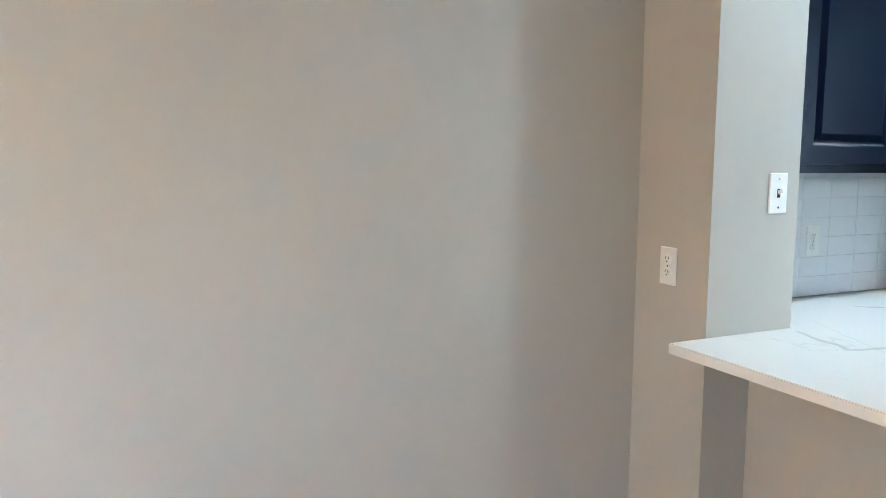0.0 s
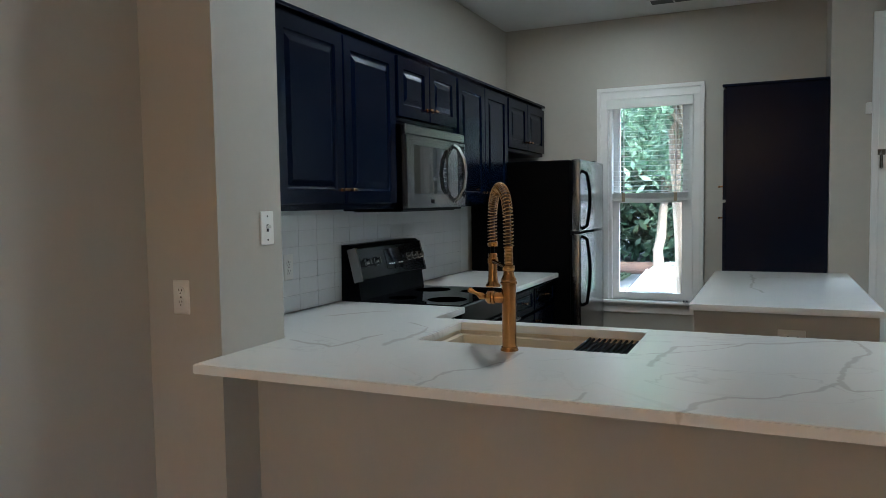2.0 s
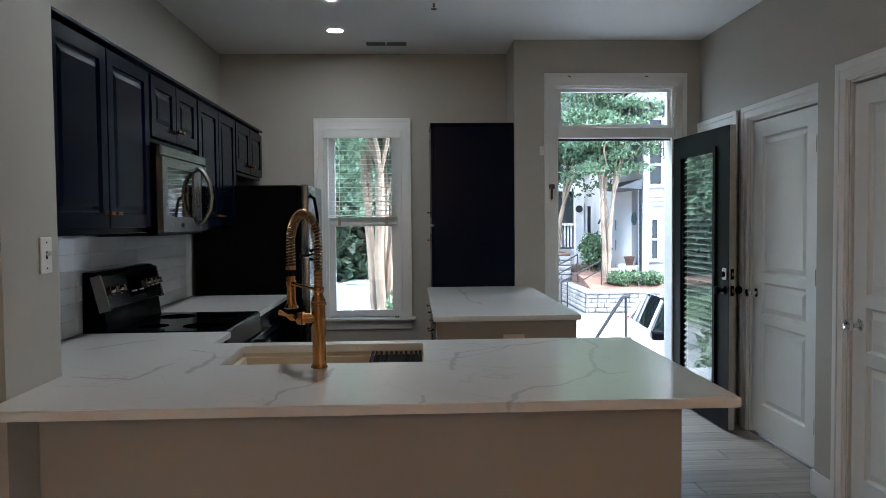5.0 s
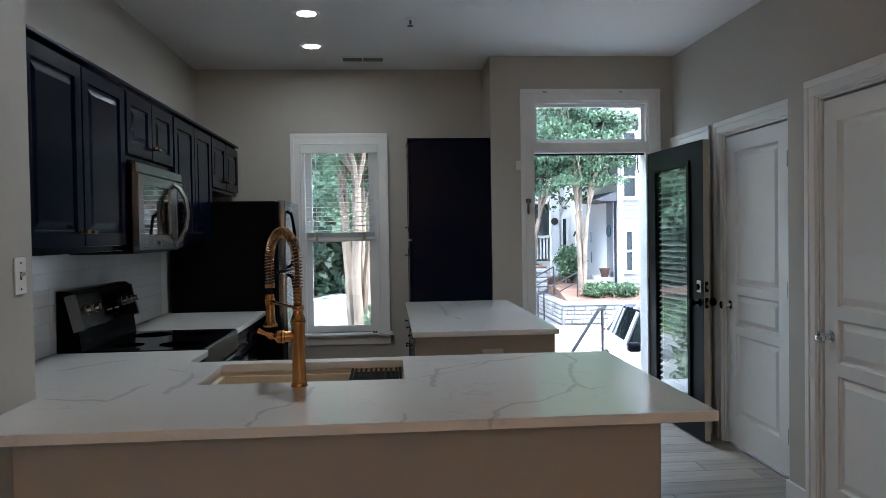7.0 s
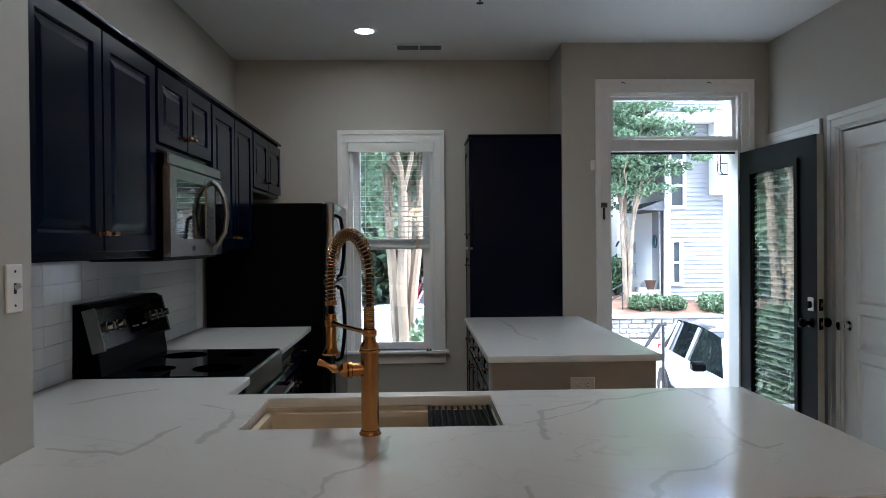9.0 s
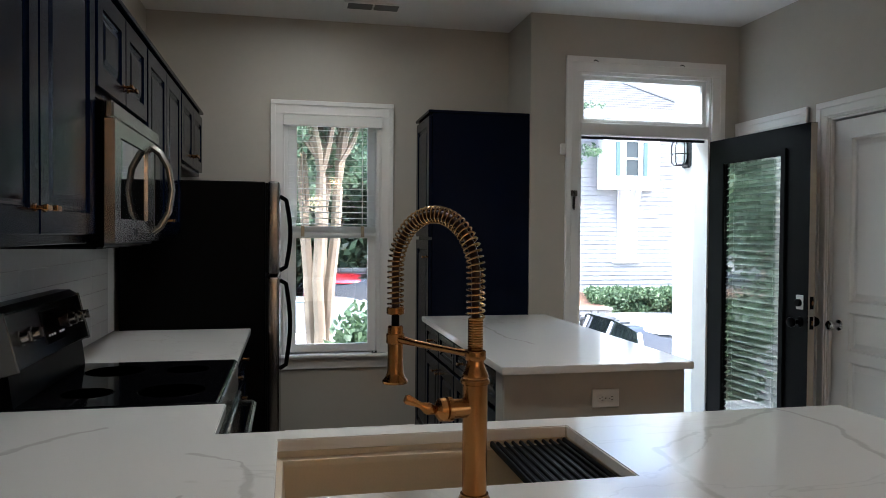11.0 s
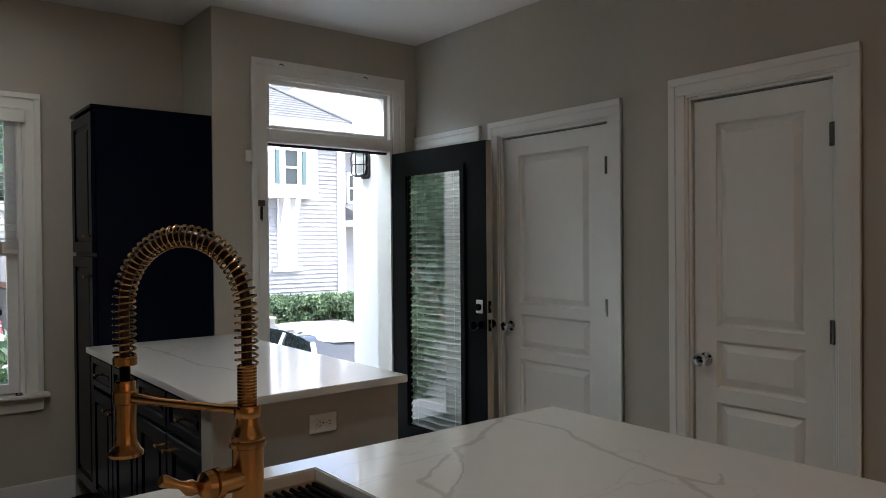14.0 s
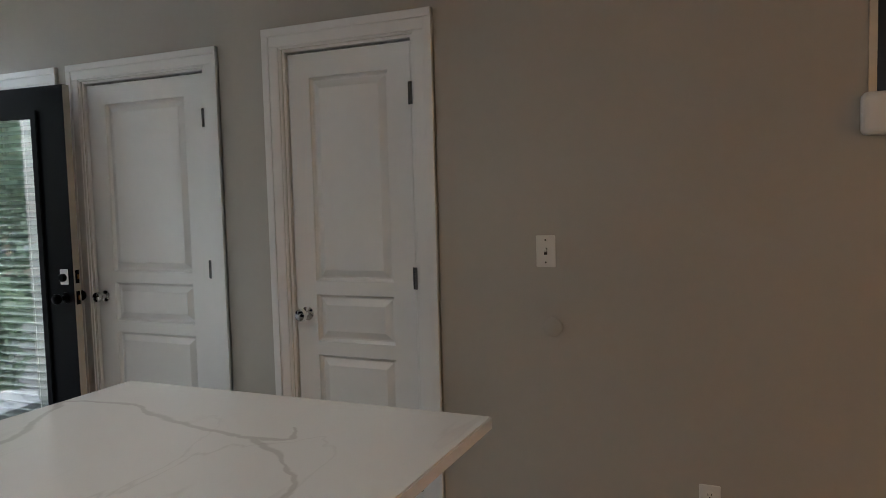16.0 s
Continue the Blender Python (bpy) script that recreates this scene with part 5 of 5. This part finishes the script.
part("panel", box(HX - 0.05, HX - 0.024, -8.22, -7.60, 0.70, 2.74), EXTWHITE, house)
part("ledge", box(HX - 0.12, HX - 0.024, -8.36, -7.44, 0.60, 0.70), EXTWHITE, house)
facade_window(house, HX - 0.02, -6.02, 3.02, 0.34, 1.15)
facade_window(house, HX - 0.02, -6.02, 4.05, 0.34, 0.55)
facade_window(house, HX - 0.02, -6.0, 0.82, 0.18, 1.16)
part("belt_board", box(HX - 0.07, HX - 0.024, -6.5, HY1 - 0.125, 1.42, 1.50), EXTWHITE, house)
# side wall beside the tree, with its entry
part("side_wall", box(HX + 0.002, HX + 8, HY1 + 0.001, HY1 + 0.03, G, EAVE), EXTWHITE, house, "white painted side wall")
part("recess_panel", box(21.45, 22.05, HY1 + 0.031, HY1 + 0.05, -0.1, 2.30), SIDING, house, "grey door panel")
for x, za, zb in ((23.70, 1.02, 1.42), (23.70, 0.34, 0.76)):
    slit = part("window", box(x, x + 0.14, HY1 + 0.031, HY1 + 0.06, za, zb, 0.01), EXTWHITE, house)
    part("pane", box(x + 0.03, x + 0.11, HY1 + 0.061, HY1 + 0.066, za + 0.03, zb - 0.03), WINDOWGLASS, slit)
part("wreath", tube([(21.72 + 0.13 * math.cos(2 * math.pi * k / 20), HY1 + 0.09, 1.42 + 0.16 * math.sin(2 * math.pi * k / 20)) for k in range(21)], 0.035, 6), SHUTTER, house, "round grey wreath")
part("entry_canopy", shingled(((21.0, HY1 + 0.03, 2.62), (23.3, HY1 + 0.03, 2.62), (23.3, HY1 + 0.75, 2.35), (21.0, HY1 + 0.75, 2.35), (21.0, HY1 + 0.03, 2.30), (23.3, HY1 + 0.03, 2.30)), ((0, 1, 2, 3), (3, 2, 5, 4), (0, 3, 4), (1, 5, 2))), ROOFING, house, "small shingled canopy over the side entry")
part("downpipe", cyl((21.08, HY1 + 0.08, G), (21.08, HY1 + 0.08, 2.32), 0.035, n=8), IRON, house)
for k in range(3):
    part("step", box(21.2, 22.6, HY1 + 0.031, HY1 + 0.95 - 0.26 * k, -0.34 + 0.12 * k, -0.22 + 0.12 * k, 0.01), CONCRETE, house)
planter_pot = thing("flower_pot", "brown clay pot on the side entry steps", "flower pot", at=(21.45, HY1 + 0.3, 0.02))
part("pot", lathe([(0.10, 0.0), (0.15, 0.22), (0.17, 0.23), (0.17, 0.27), (0.13, 0.27), (0.11, 0.20)]), MULCH, planter_pot, smooth=True)

# set-back wing of the grey house
WX = 23.5
wing = thing("house_wing", "set-back wing of the pale grey clapboard house", "house")
part("wall", box(WX, 30, -17.0, HY0 - 0.002, G, 4.6), SIDING, wing)
wing_mesh = bpy.data.meshes.new("clapboard")
board = siding(WX - 0.002, -17.0, HY0 - 0.01, 0, 0.129)
board.to_mesh(wing_mesh)
wing_mesh.materials.append(SIDING)
for k in range(41):
    o = new("clapboard", wing_mesh)
    o.parent = wing
    o.location = (0, 0, G + 0.1 + 0.13 * k)
part("corner_board", box(WX - 0.06, WX - 0.034, -11.40, -10.2, G, 4.6), EXTWHITE, wing)
part("canopy", shingled(((WX - 0.9, -13.2, 2.25), (WX - 0.9, -11.7, 2.25), (WX, -11.1, 2.85), (WX, -13.2, 2.85), (WX, -11.1, 2.2), (WX, -13.2, 2.2)), ((0, 1, 2, 3), (1, 4, 2), (0, 5, 4, 1))), ROOFING, wing, "small shingled canopy roof")
part("canopy_fascia", box(WX - 0.95, WX - 0.035, -13.2, -11.2, 1.98, 2.19, 0.01), EXTWHITE, wing)
facade_window(wing, WX - 0.035, -11.95, 3.35, 0.8, 0.9)
part("fascia", box(WX - 0.5, WX - 0.02, -17.0, HY0 - 0.16, 4.61, 4.83, 0.01), EXTWHITE, wing)
part("roof", shingled(((WX - 0.55, -17, 4.84), (WX - 0.55, -9.3, 4.84), (25.3, -9.3, 6.1), (25.3, -17, 6.1), (25.3, -9.3, 4.84), (25.3, -17, 4.84)), ((0, 1, 2, 3), (1, 4, 2), (0, 3, 5))), ROOFING, wing, "grey shingled roof")
part("shingle_courses", courses((WX - 0.55, -17, 4.84), (WX - 0.55, -9.3, 4.84), (25.3, -17, 6.1), (25.3, -9.3, 6.1), 16), ROOFING, wing)
part("gable_wall", shingled(((25.31, -9.6, 6.1), (25.31, -16.6, 6.1), (25.31, -9.6, 6.5), (25.31, -13.1, 8.75), (25.31, -16.6, 6.5), (25.6, -9.6, 6.1), (25.6, -16.6, 6.1), (25.6, -9.6, 6.5), (25.6, -13.1, 8.75), (25.6, -16.6, 6.5)), ((0, 1, 4, 3, 2), (5, 7, 8, 9, 6), (2, 3, 8, 7), (3, 4, 9, 8), (0, 2, 7, 5), (1, 6, 9, 4))), EXTWHITE, wing, "white gable wall")
part("gable_sill", box(25.05, 25.309, -16.6, -9.55, 6.05, 6.28, 0.01), EXTWHITE, wing)
part("gable_roof", shingled(((25.0, -9.3, 6.38), (25.0, -13.1, 8.83), (25.0, -16.9, 6.38), (31, -9.3, 6.38), (31, -13.1, 8.83), (31, -16.9, 6.38)), ((0, 1, 4, 3), (1, 2, 5, 4))), ROOFING, wing, "grey shingled gable roof")
for a, b_ in (((24.95, -9.3, 6.30), (24.95, -13.1, 8.75)), ((24.95, -13.1, 8.75), (24.95, -16.9, 6.30))):
    part("rake_board", tube([a, b_], 0.10, 4), EXTWHITE, wing)

# white house behind the trees
row = thing("row_house", "white row house with a deeply shaded porch behind the trees", "house")
part("wall", box(26.0, 33, -12.0, -4.75, G, 5.2), EXTWHITE, row)
part("wall", box(28.5, 33, -4.749, -1.2, G, 5.2), SIDING, row)
part("roof", box(25.6, 33.4, -12.2, -1.0, 5.21, 5.6), ROOFING, row)
part("porch_roof", box(26.0, 28.49, -4.74, -1.2, 2.45, 2.75, 0.01), EXTWHITE, row)
part("porch_floor", box(26.0, 28.49, -4.74, -1.2, G, 0.35), CONCRETE, row)
# dark sheet added at the rear to deepen the porch's shade
part("porch_rear_door", box(28.42, 28.498, -4.5, -1.4, 0.36, 2.44), WINDOWGLASS, row)
for y in (-3.35, -2.3, -1.3):
    part("porch_post", box(26.05, 26.19, y - 0.07, y + 0.07, 0.351, 2.449, 0.01), EXTWHITE, row)
# dark panes between the posts stand for the shade inside the porch
for y0_, y1_ in ((-4.73, -3.43), (-3.27, -2.38), (-2.22, -1.38)):
    part("porch_screen", box(26.13, 26.14, y0_, y1_, 1.30, 2.44), WINDOWGLASS, row, "dark pane for the porch's deep shade")
for k in range(28):
    part("baluster", box(26.09, 26.13, -4.68 + 0.12 * k, -4.62 + 0.12 * k, 0.42, 1.20), EXTWHITE, row)
part("top_rail", box(26.06, 26.16, -4.73, -1.38, 1.201, 1.29), EXTWHITE, row)
part("porch_column", box(25.85, 25.998, -5.07, -4.74, G, 5.2, 0.01), EXTWHITE, row)
part("house_number", lathe([(0.02, 0), (0.13, 0.0), (0.13, 0.03), (0.02, 0.035)], pose(25.85, -4.88, 1.80, 0, -90), 16), IRON, row, "round dark plaque")
facade_window(row, 25.99, -5.27, 1.25, 0.13, 1.30, sash=False)
part("wall_lamp", tube([(25.95, -5.72, 1.35), (25.80, -5.72, 1.48), (25.72, -5.62, 1.40), (25.72, -5.55, 1.25)], 0.035, 6), IRON, row, "black scrolled wall lamp")
facade_window(row, 26.0, -6.2, 3.9, 0.8, 1.4)

# stone planter, its bed mounded towards the tree
pl = thing("stone_planter", "low grey field stone planter wall round the tree bed", "planter", kind="structure")
PTOP = -0.58
part("core", box(19.1, 19.35, -6.6, -3.52, G, PTOP), MORTAR, pl)
part("core", box(19.351, 22.0, -3.77, -3.52, G, PTOP), MORTAR, pl)
bed = bmesh.new()
v = [bed.verts.new((x, y, z)) for y in (-6.6, -3.771) for x, z in ((19.351, G), (19.351, -0.57), (20.6, -0.28), (21.4, -0.22), (25.8, -0.20), (25.8, G))]
for k in range(6):
    bed.faces.new((v[k], v[(k + 1) % 6], v[6 + (k + 1) % 6], v[6 + k]))
bed.faces.new(v[:6][::-1]), bed.faces.new(v[6:])
bmesh.ops.recalc_face_normals(bed, faces=bed.faces[:])
part("soil", bed, MULCH, pl, "red-brown mulch bed")
part("cap", box(19.0, 19.42, -6.6, -3.46, PTOP + 0.001, PTOP + 0.07, 0.02), STONE, pl)
part("cap", box(19.421, 22.0, -3.80, -3.46, PTOP + 0.001, PTOP + 0.07, 0.02), STONE, pl)
rs = random.Random(4)
for r_ in range(4):
    y = -6.55 + rs.uniform(0, 0.2)
    while y < -3.6:
        w = rs.uniform(0.18, 0.42)
        z = G + 0.03 + r_ * 0.123
        part("stone", box(19.03 + rs.uniform(0, 0.03), 19.099, y, min(y + w - 0.025, -3.52), z, z + rs.uniform(0.095, 0.112), 0.02), STONE, pl)
        y += w
    x = 19.14
    while x < 21.9:
        w = rs.uniform(0.2, 0.45)
        part("stone", box(x, min(x + w - 0.025, 22.0), -3.519, -3.47 + rs.uniform(0, 0.02), z, z + 0.105, 0.02), STONE, pl)
        x += w
tr_ = thing("stone_terrace", "raised stone terrace with a mulch top behind the planter", "terrace", kind="structure")
part("core", box(22.05, 25.8, -3.76, -0.9, G, 0.30), MORTAR, tr_)
part("soil", box(22.10, 25.8, -3.75, -0.9, 0.301, 0.37, 0.02), MULCH, tr_, "brown mulch")
for r_ in range(5):
    y = -3.74
    while y < -1.0:
        w = rs.uniform(0.2, 0.45)
        z = -0.42 + r_ * 0.145
        part("stone", box(21.985 + rs.uniform(0, 0.02), 22.049, y, min(y + w - 0.025, -0.9), z, z + 0.12, 0.02), STONE, tr_)
        y += w
wl = thing("low_stone_wall", "low pale stone wall behind the parked cars", "wall", kind="structure")
part("core", box(24.6, 24.9, -0.85, 1.3, G, 0.30), MORTAR, wl)
for r_ in range(9):
    y = -0.85
    while y < 1.2:
        w = rs.uniform(0.25, 0.5)
        z = G + 0.03 + r_ * 0.155
        part("stone", box(24.53 + rs.uniform(0, 0.02), 24.599, y, min(y + w - 0.025, 1.3), z, z + 0.13, 0.02), STONE, wl)
        y += w
tree("pale-barked crepe myrtle growing from the stone planter", 21.0, -4.58, -0.28, 3, 8.0, 2.5, 2.15, 0.095, 11, clumps=140, per=110, leaf=0.07, lean=0.22, flat=0.36)
tree("pale-barked crepe myrtle on the stone terrace", 22.9, -3.42, 0.36, 3, 7.2, 3.6, 1.5, 0.11, 12, clumps=120, per=100, leaf=0.075, lean=0.4, flat=0.42)
shrub("low green hedge along the planter", 19.65, 20.55, -5.9, -4.35, -0.50, -0.06, 21, 46, 120, 0.045)
shrub("round evergreen bush behind the tree", 22.0, 23.0, -5.0, -4.2, -0.22, 0.95, 22, 44, 120, 0.05, "bush")
shrub("small green bush on the terrace", 24.0, 25.2, -3.7, -2.9, 0.36, 0.95, 23, 30, 100, 0.05, "bush")
shrub("dark green bush on the terrace", 24.0, 25.2, -2.6, -1.7, 0.36, 0.85, 25, 30, 100, 0.05, "bush")
shrub("clipped green hedge along the clapboard house", 19.6, 20.75, -9.95, -6.3, G + 0.22, -0.08, 24, 230, 170, 0.055)
setting("mulch_bed", box(18.7, 20.95, -16, -6.61, G, G + 0.16, 0.02), MULCH, "red-brown mulch bed along the house")
setting("wing_walk", box(21.05, 23.4, -16, -9.9, G, G + 0.12, 0.02), CONCRETE, "pale concrete walk before the set-back wing")
far_rail = thing("court_railing", "black iron stair railing beside the planter", "railing")
for dx, dy, dz in ((0.0, 0.0, 0.0), (1.0, 0.45, 0.12)):
    x = 20.0 + dx
    part("handrail", tube([(x, -3.03 + dy, -0.33 + dz), (x, -4.17 + dy, 0.27 + dz)], 0.022, 8), IRON, far_rail)
    part("handrail", tube([(x, -3.03 + dy, -0.33 + dz), (x, -3.57 + dy, -0.31 + dz), (x, -4.2 + dy, 0.02 + dz)], 0.018, 8), IRON, far_rail)
    for y, zt in ((-3.03, -0.33), (-3.20, -0.32)):
        part("post", cyl((x, y + dy, G), (x, y + dy, zt + dz), 0.02, n=8), IRON, far_rail)
    part("post", cyl((x, -4.17 + dy, -0.45), (x, -4.17 + dy, 0.27 + dz), 0.02, n=8), IRON, far_rail)


# ---- parked cars ----


def loft(sections, bm=None):
    """A closed skin over rings of points of equal number, its ends filled."""
    b = bmesh.new()
    rings = [[b.verts.new(p) for p in ring] for ring in sections]
    n = len(rings[0])
    for p, q in zip(rings, rings[1:]):
        for k in range(n):
            b.faces.new((p[k], p[(k + 1) % n], q[(k + 1) % n], q[k]))
    b.faces.new(rings[0][::-1]), b.faces.new(rings[-1])
    bmesh.ops.recalc_face_normals(b, faces=b.faces[:])
    return joined(b, bm)


def rounded(ob, levels=2):
    mod = ob.modifiers.new("rounding", "SUBSURF")
    mod.levels = mod.render_levels = levels
    return ob


def car(label, paint, m, glazing=None):
    """A small utility car, its length along x with the tail at low x; z = 0 on the ground."""
    root = thing("car", label, "car")
    hull = []
    for x, w, low, high in ((0.0, 0.70, 0.42, 0.86), (0.06, 0.82, 0.32, 1.00), (0.5, 0.90, 0.28, 1.04), (1.6, 0.91, 0.26, 1.03), (2.9, 0.91, 0.26, 1.02), (3.3, 0.90, 0.27, 0.99), (3.95, 0.87, 0.30, 0.90), (4.35, 0.78, 0.36, 0.78), (4.45, 0.62, 0.45, 0.66)):
        hull.append([(x, w * 0.93, low), (x, w, low + 0.2), (x, w, high - 0.12), (x, w * 0.93, high), (x, w * 0.45, high + 0.02), (x, -w * 0.45, high + 0.02), (x, -w * 0.93, high), (x, -w, high - 0.12), (x, -w, low + 0.2), (x, -w * 0.93, low)])
    body = rounded(part("body", loft(hull), paint, root, smooth=True))
    cab = [[(x, w, z0), (x + dx, t, z1), (x + dx, -t, z1), (x, -w, z0)] for x, dx, w, t, z0, z1 in ((0.18, 0.30, 0.80, 0.60, 0.99, 1.40), (0.75, 0.05, 0.85, 0.66, 1.0, 1.50), (1.9, 0.0, 0.86, 0.67, 1.0, 1.53), (2.5, -0.05, 0.86, 0.66, 1.0, 1.49), (3.38, -0.72, 0.80, 0.60, 0.96, 1.42))]
    part("window_glass", loft(cab), glazing or CARGLASS, root, "" if glazing else "dark tinted windows", True)
    roof = [[(x, t + 0.02, z - 0.06), (x, t * 0.7, z + 0.03), (x, -t * 0.7, z + 0.03), (x, -t - 0.02, z - 0.06)] for x, t, z in ((0.42, 0.58, 1.40), (0.8, 0.655, 1.51), (1.9, 0.665, 1.54), (2.45, 0.655, 1.50), (2.75, 0.60, 1.42))]
    rounded(part("roof", loft(roof), paint, root, smooth=True))
    for s_ in (-1, 1):
        for a, c in (((0.22, 0.80, 1.0), (0.50, 0.60, 1.40)), ((0.95, 0.862, 1.0), (0.98, 0.675, 1.48)), ((1.95, 0.867, 1.0), (1.95, 0.678, 1.50)), ((3.34, 0.80, 0.98), (2.68, 0.60, 1.42))):
            part("pillar", tube([(a[0], s_ * a[1], a[2]), (c[0], s_ * c[1], c[2])], 0.035, 6), paint, root)
        part("mirror", box(2.78, 2.94, s_ * 0.99 - 0.09, s_ * 0.99 + 0.09, 1.0, 1.14, 0.035, segments=2), BLACK, root, "black door mirror")
        for x in (0.85, 3.55):
            wh = part("wheel", lathe([(0.24, -0.10), (0.33, -0.09), (0.34, 0.0), (0.33, 0.09), (0.24, 0.10)], pose(x, s_ * 0.83, 0.34, 90), 28), TYRE, root, smooth=True)
            part("rim", lathe([(0.02, -0.105), (0.23, -0.09), (0.23, 0.09), (0.02, 0.105)], pose(x, s_ * 0.83, 0.34, 90), 20), STEEL, wh)
        part("tail_light", box(0.02, 0.14, s_ * 0.74 - 0.06, s_ * 0.74 + 0.06, 0.76, 0.98, 0.02), CARRED, root, "red tail light")
        part("headlight", box(4.16, 4.34, s_ * 0.66 - 0.11, s_ * 0.66 + 0.11, 0.66, 0.78, 0.03), CARGLASS, root)
    part("grille", box(4.38, 4.45, -0.42, 0.42, 0.50, 0.64, 0.02), BLACK, root)
    part("number_plate", box(-0.02, 0.02, -0.16, 0.16, 0.60, 0.72), PLASTIC, root)
    root.matrix_world = m
    return root


car("white parked car in front of the house", CARWHITE, pose(12.2, -3.36, G - 0.004, 0, 0, 176) @ Matrix.Diagonal((1, 1, 0.88, 1)))
# the sky's pale reflection is put into this car's glass colour
car("white parked car beyond the kitchen window", CARWHITE, pose(14.1, 3.2, G - 0.02, 0, 0, -92) @ Matrix.Diagonal((1, 1, 0.9, 1)), mat("car glass with sky sheen in colour", (0.25, 0.29, 0.33), 0.08, coat=1.0))
car("dark red parked car beyond the kitchen window", CARRED, pose(17.2, 0.70, G - 0.02, 0, 0, -2))

# ---- trees beyond the kitchen window ----
tree("pale multi-stemmed crepe myrtle outside the kitchen window", 8.6, 1.54, G, 4, 7.2, 2.0, 3.0, 0.085, 31, clumps=80, per=110, leaf=0.07, lean=0.35)
shrub("leafy green bush under the kitchen window", 7.2, 8.1, 0.75, 1.35, G, 0.72, 32, 40, 90, 0.06, "bush")
tree("broad green tree beyond the parking court", 20.5, 3.5, G, 1, 9.0, 7.0, 2.2, 0.2, 33, DEEPLEAF, 0.13, 120, 110)
tree("broad green tree beyond the parking court", 19.0, 9.0, G, 1, 9.5, 7.5, 2.0, 0.2, 34, DEEPLEAF, 0.13, 120, 110)
tree("green tree beside the walk", 12.5, 7.2, G, 3, 7.5, 5.5, 1.6, 0.13, 35, LEAF, 0.10, 240, 120)
rw = random.Random(8)
near = [(rw.uniform(29, 36), rw.uniform(-2.5, 14), rw.uniform(-0.9, 9.5), 2.0, 2.0, 1.6) for k in range(230)]
woods = new("far_woods", leaf_mesh("far_woods", near + [(rw.uniform(30, 40), rw.uniform(14, 36), rw.uniform(0, 9), 2.4, 2.4, 2.0) for k in range(90)], 240, 0.26, DEEPLEAF, 40))
tagged(woods, "dense dark green wood beyond the parking court", "woods", kind="stuff")
blades = [(rw.uniform(15.5, 24.7), rw.uniform(5.3, 15.7), G + 0.06, 0.4, 0.4, 0.05) for k in range(420)]
grass = new("grass", leaf_mesh("grass", blades, 60, 0.05, HEDGELEAF, 43))
tagged(grass, "short green grass blades on the lawn", "grass", kind="stuff")
woods2 = new("far_woods", leaf_mesh("far_woods", [(rw.uniform(34, 44), rw.uniform(-13, -2), rw.uniform(4, 13), 2.4, 2.4, 2.0) for k in range(190)], 150, 0.24, DEEPLEAF, 41))
tagged(woods2, "dense green wood behind the houses", "woods", kind="stuff")

# ---- pendant lamps of the living room ----
AMBER = bpy.data.materials.new("amber lamp glass")
AMBER.use_nodes = True
bsdf(AMBER).inputs["Base Color"].default_value = (0.6, 0.3, 0.1, 1)
bsdf(AMBER).inputs["Emission Color"].default_value = (1.0, 0.50, 0.20, 1)
bsdf(AMBER).inputs["Emission Strength"].default_value = 3.5
for x, y, z, watts in PENDANTS:
    pd = thing("pendant_lamp", "lit amber glass pendant lamp hanging from the ceiling", "pendant lamp", at=(x, y, 0))
    part("canopy", lathe([(0.06, H), (0.058, H - 0.02), (0.015, H - 0.03)]), IRON, pd, smooth=True)
    part("cord", cyl((0, 0, z + 0.10), (0, 0, H - 0.03), 0.004, n=8), IRON, pd)
    part("shade", lathe([(0.03, z + 0.10), (0.09, z + 0.06), (0.12, z - 0.03), (0.115, z - 0.035), (0.085, z + 0.055), (0.028, z + 0.094)]), AMBER, pd, "glowing amber glass shade", True)
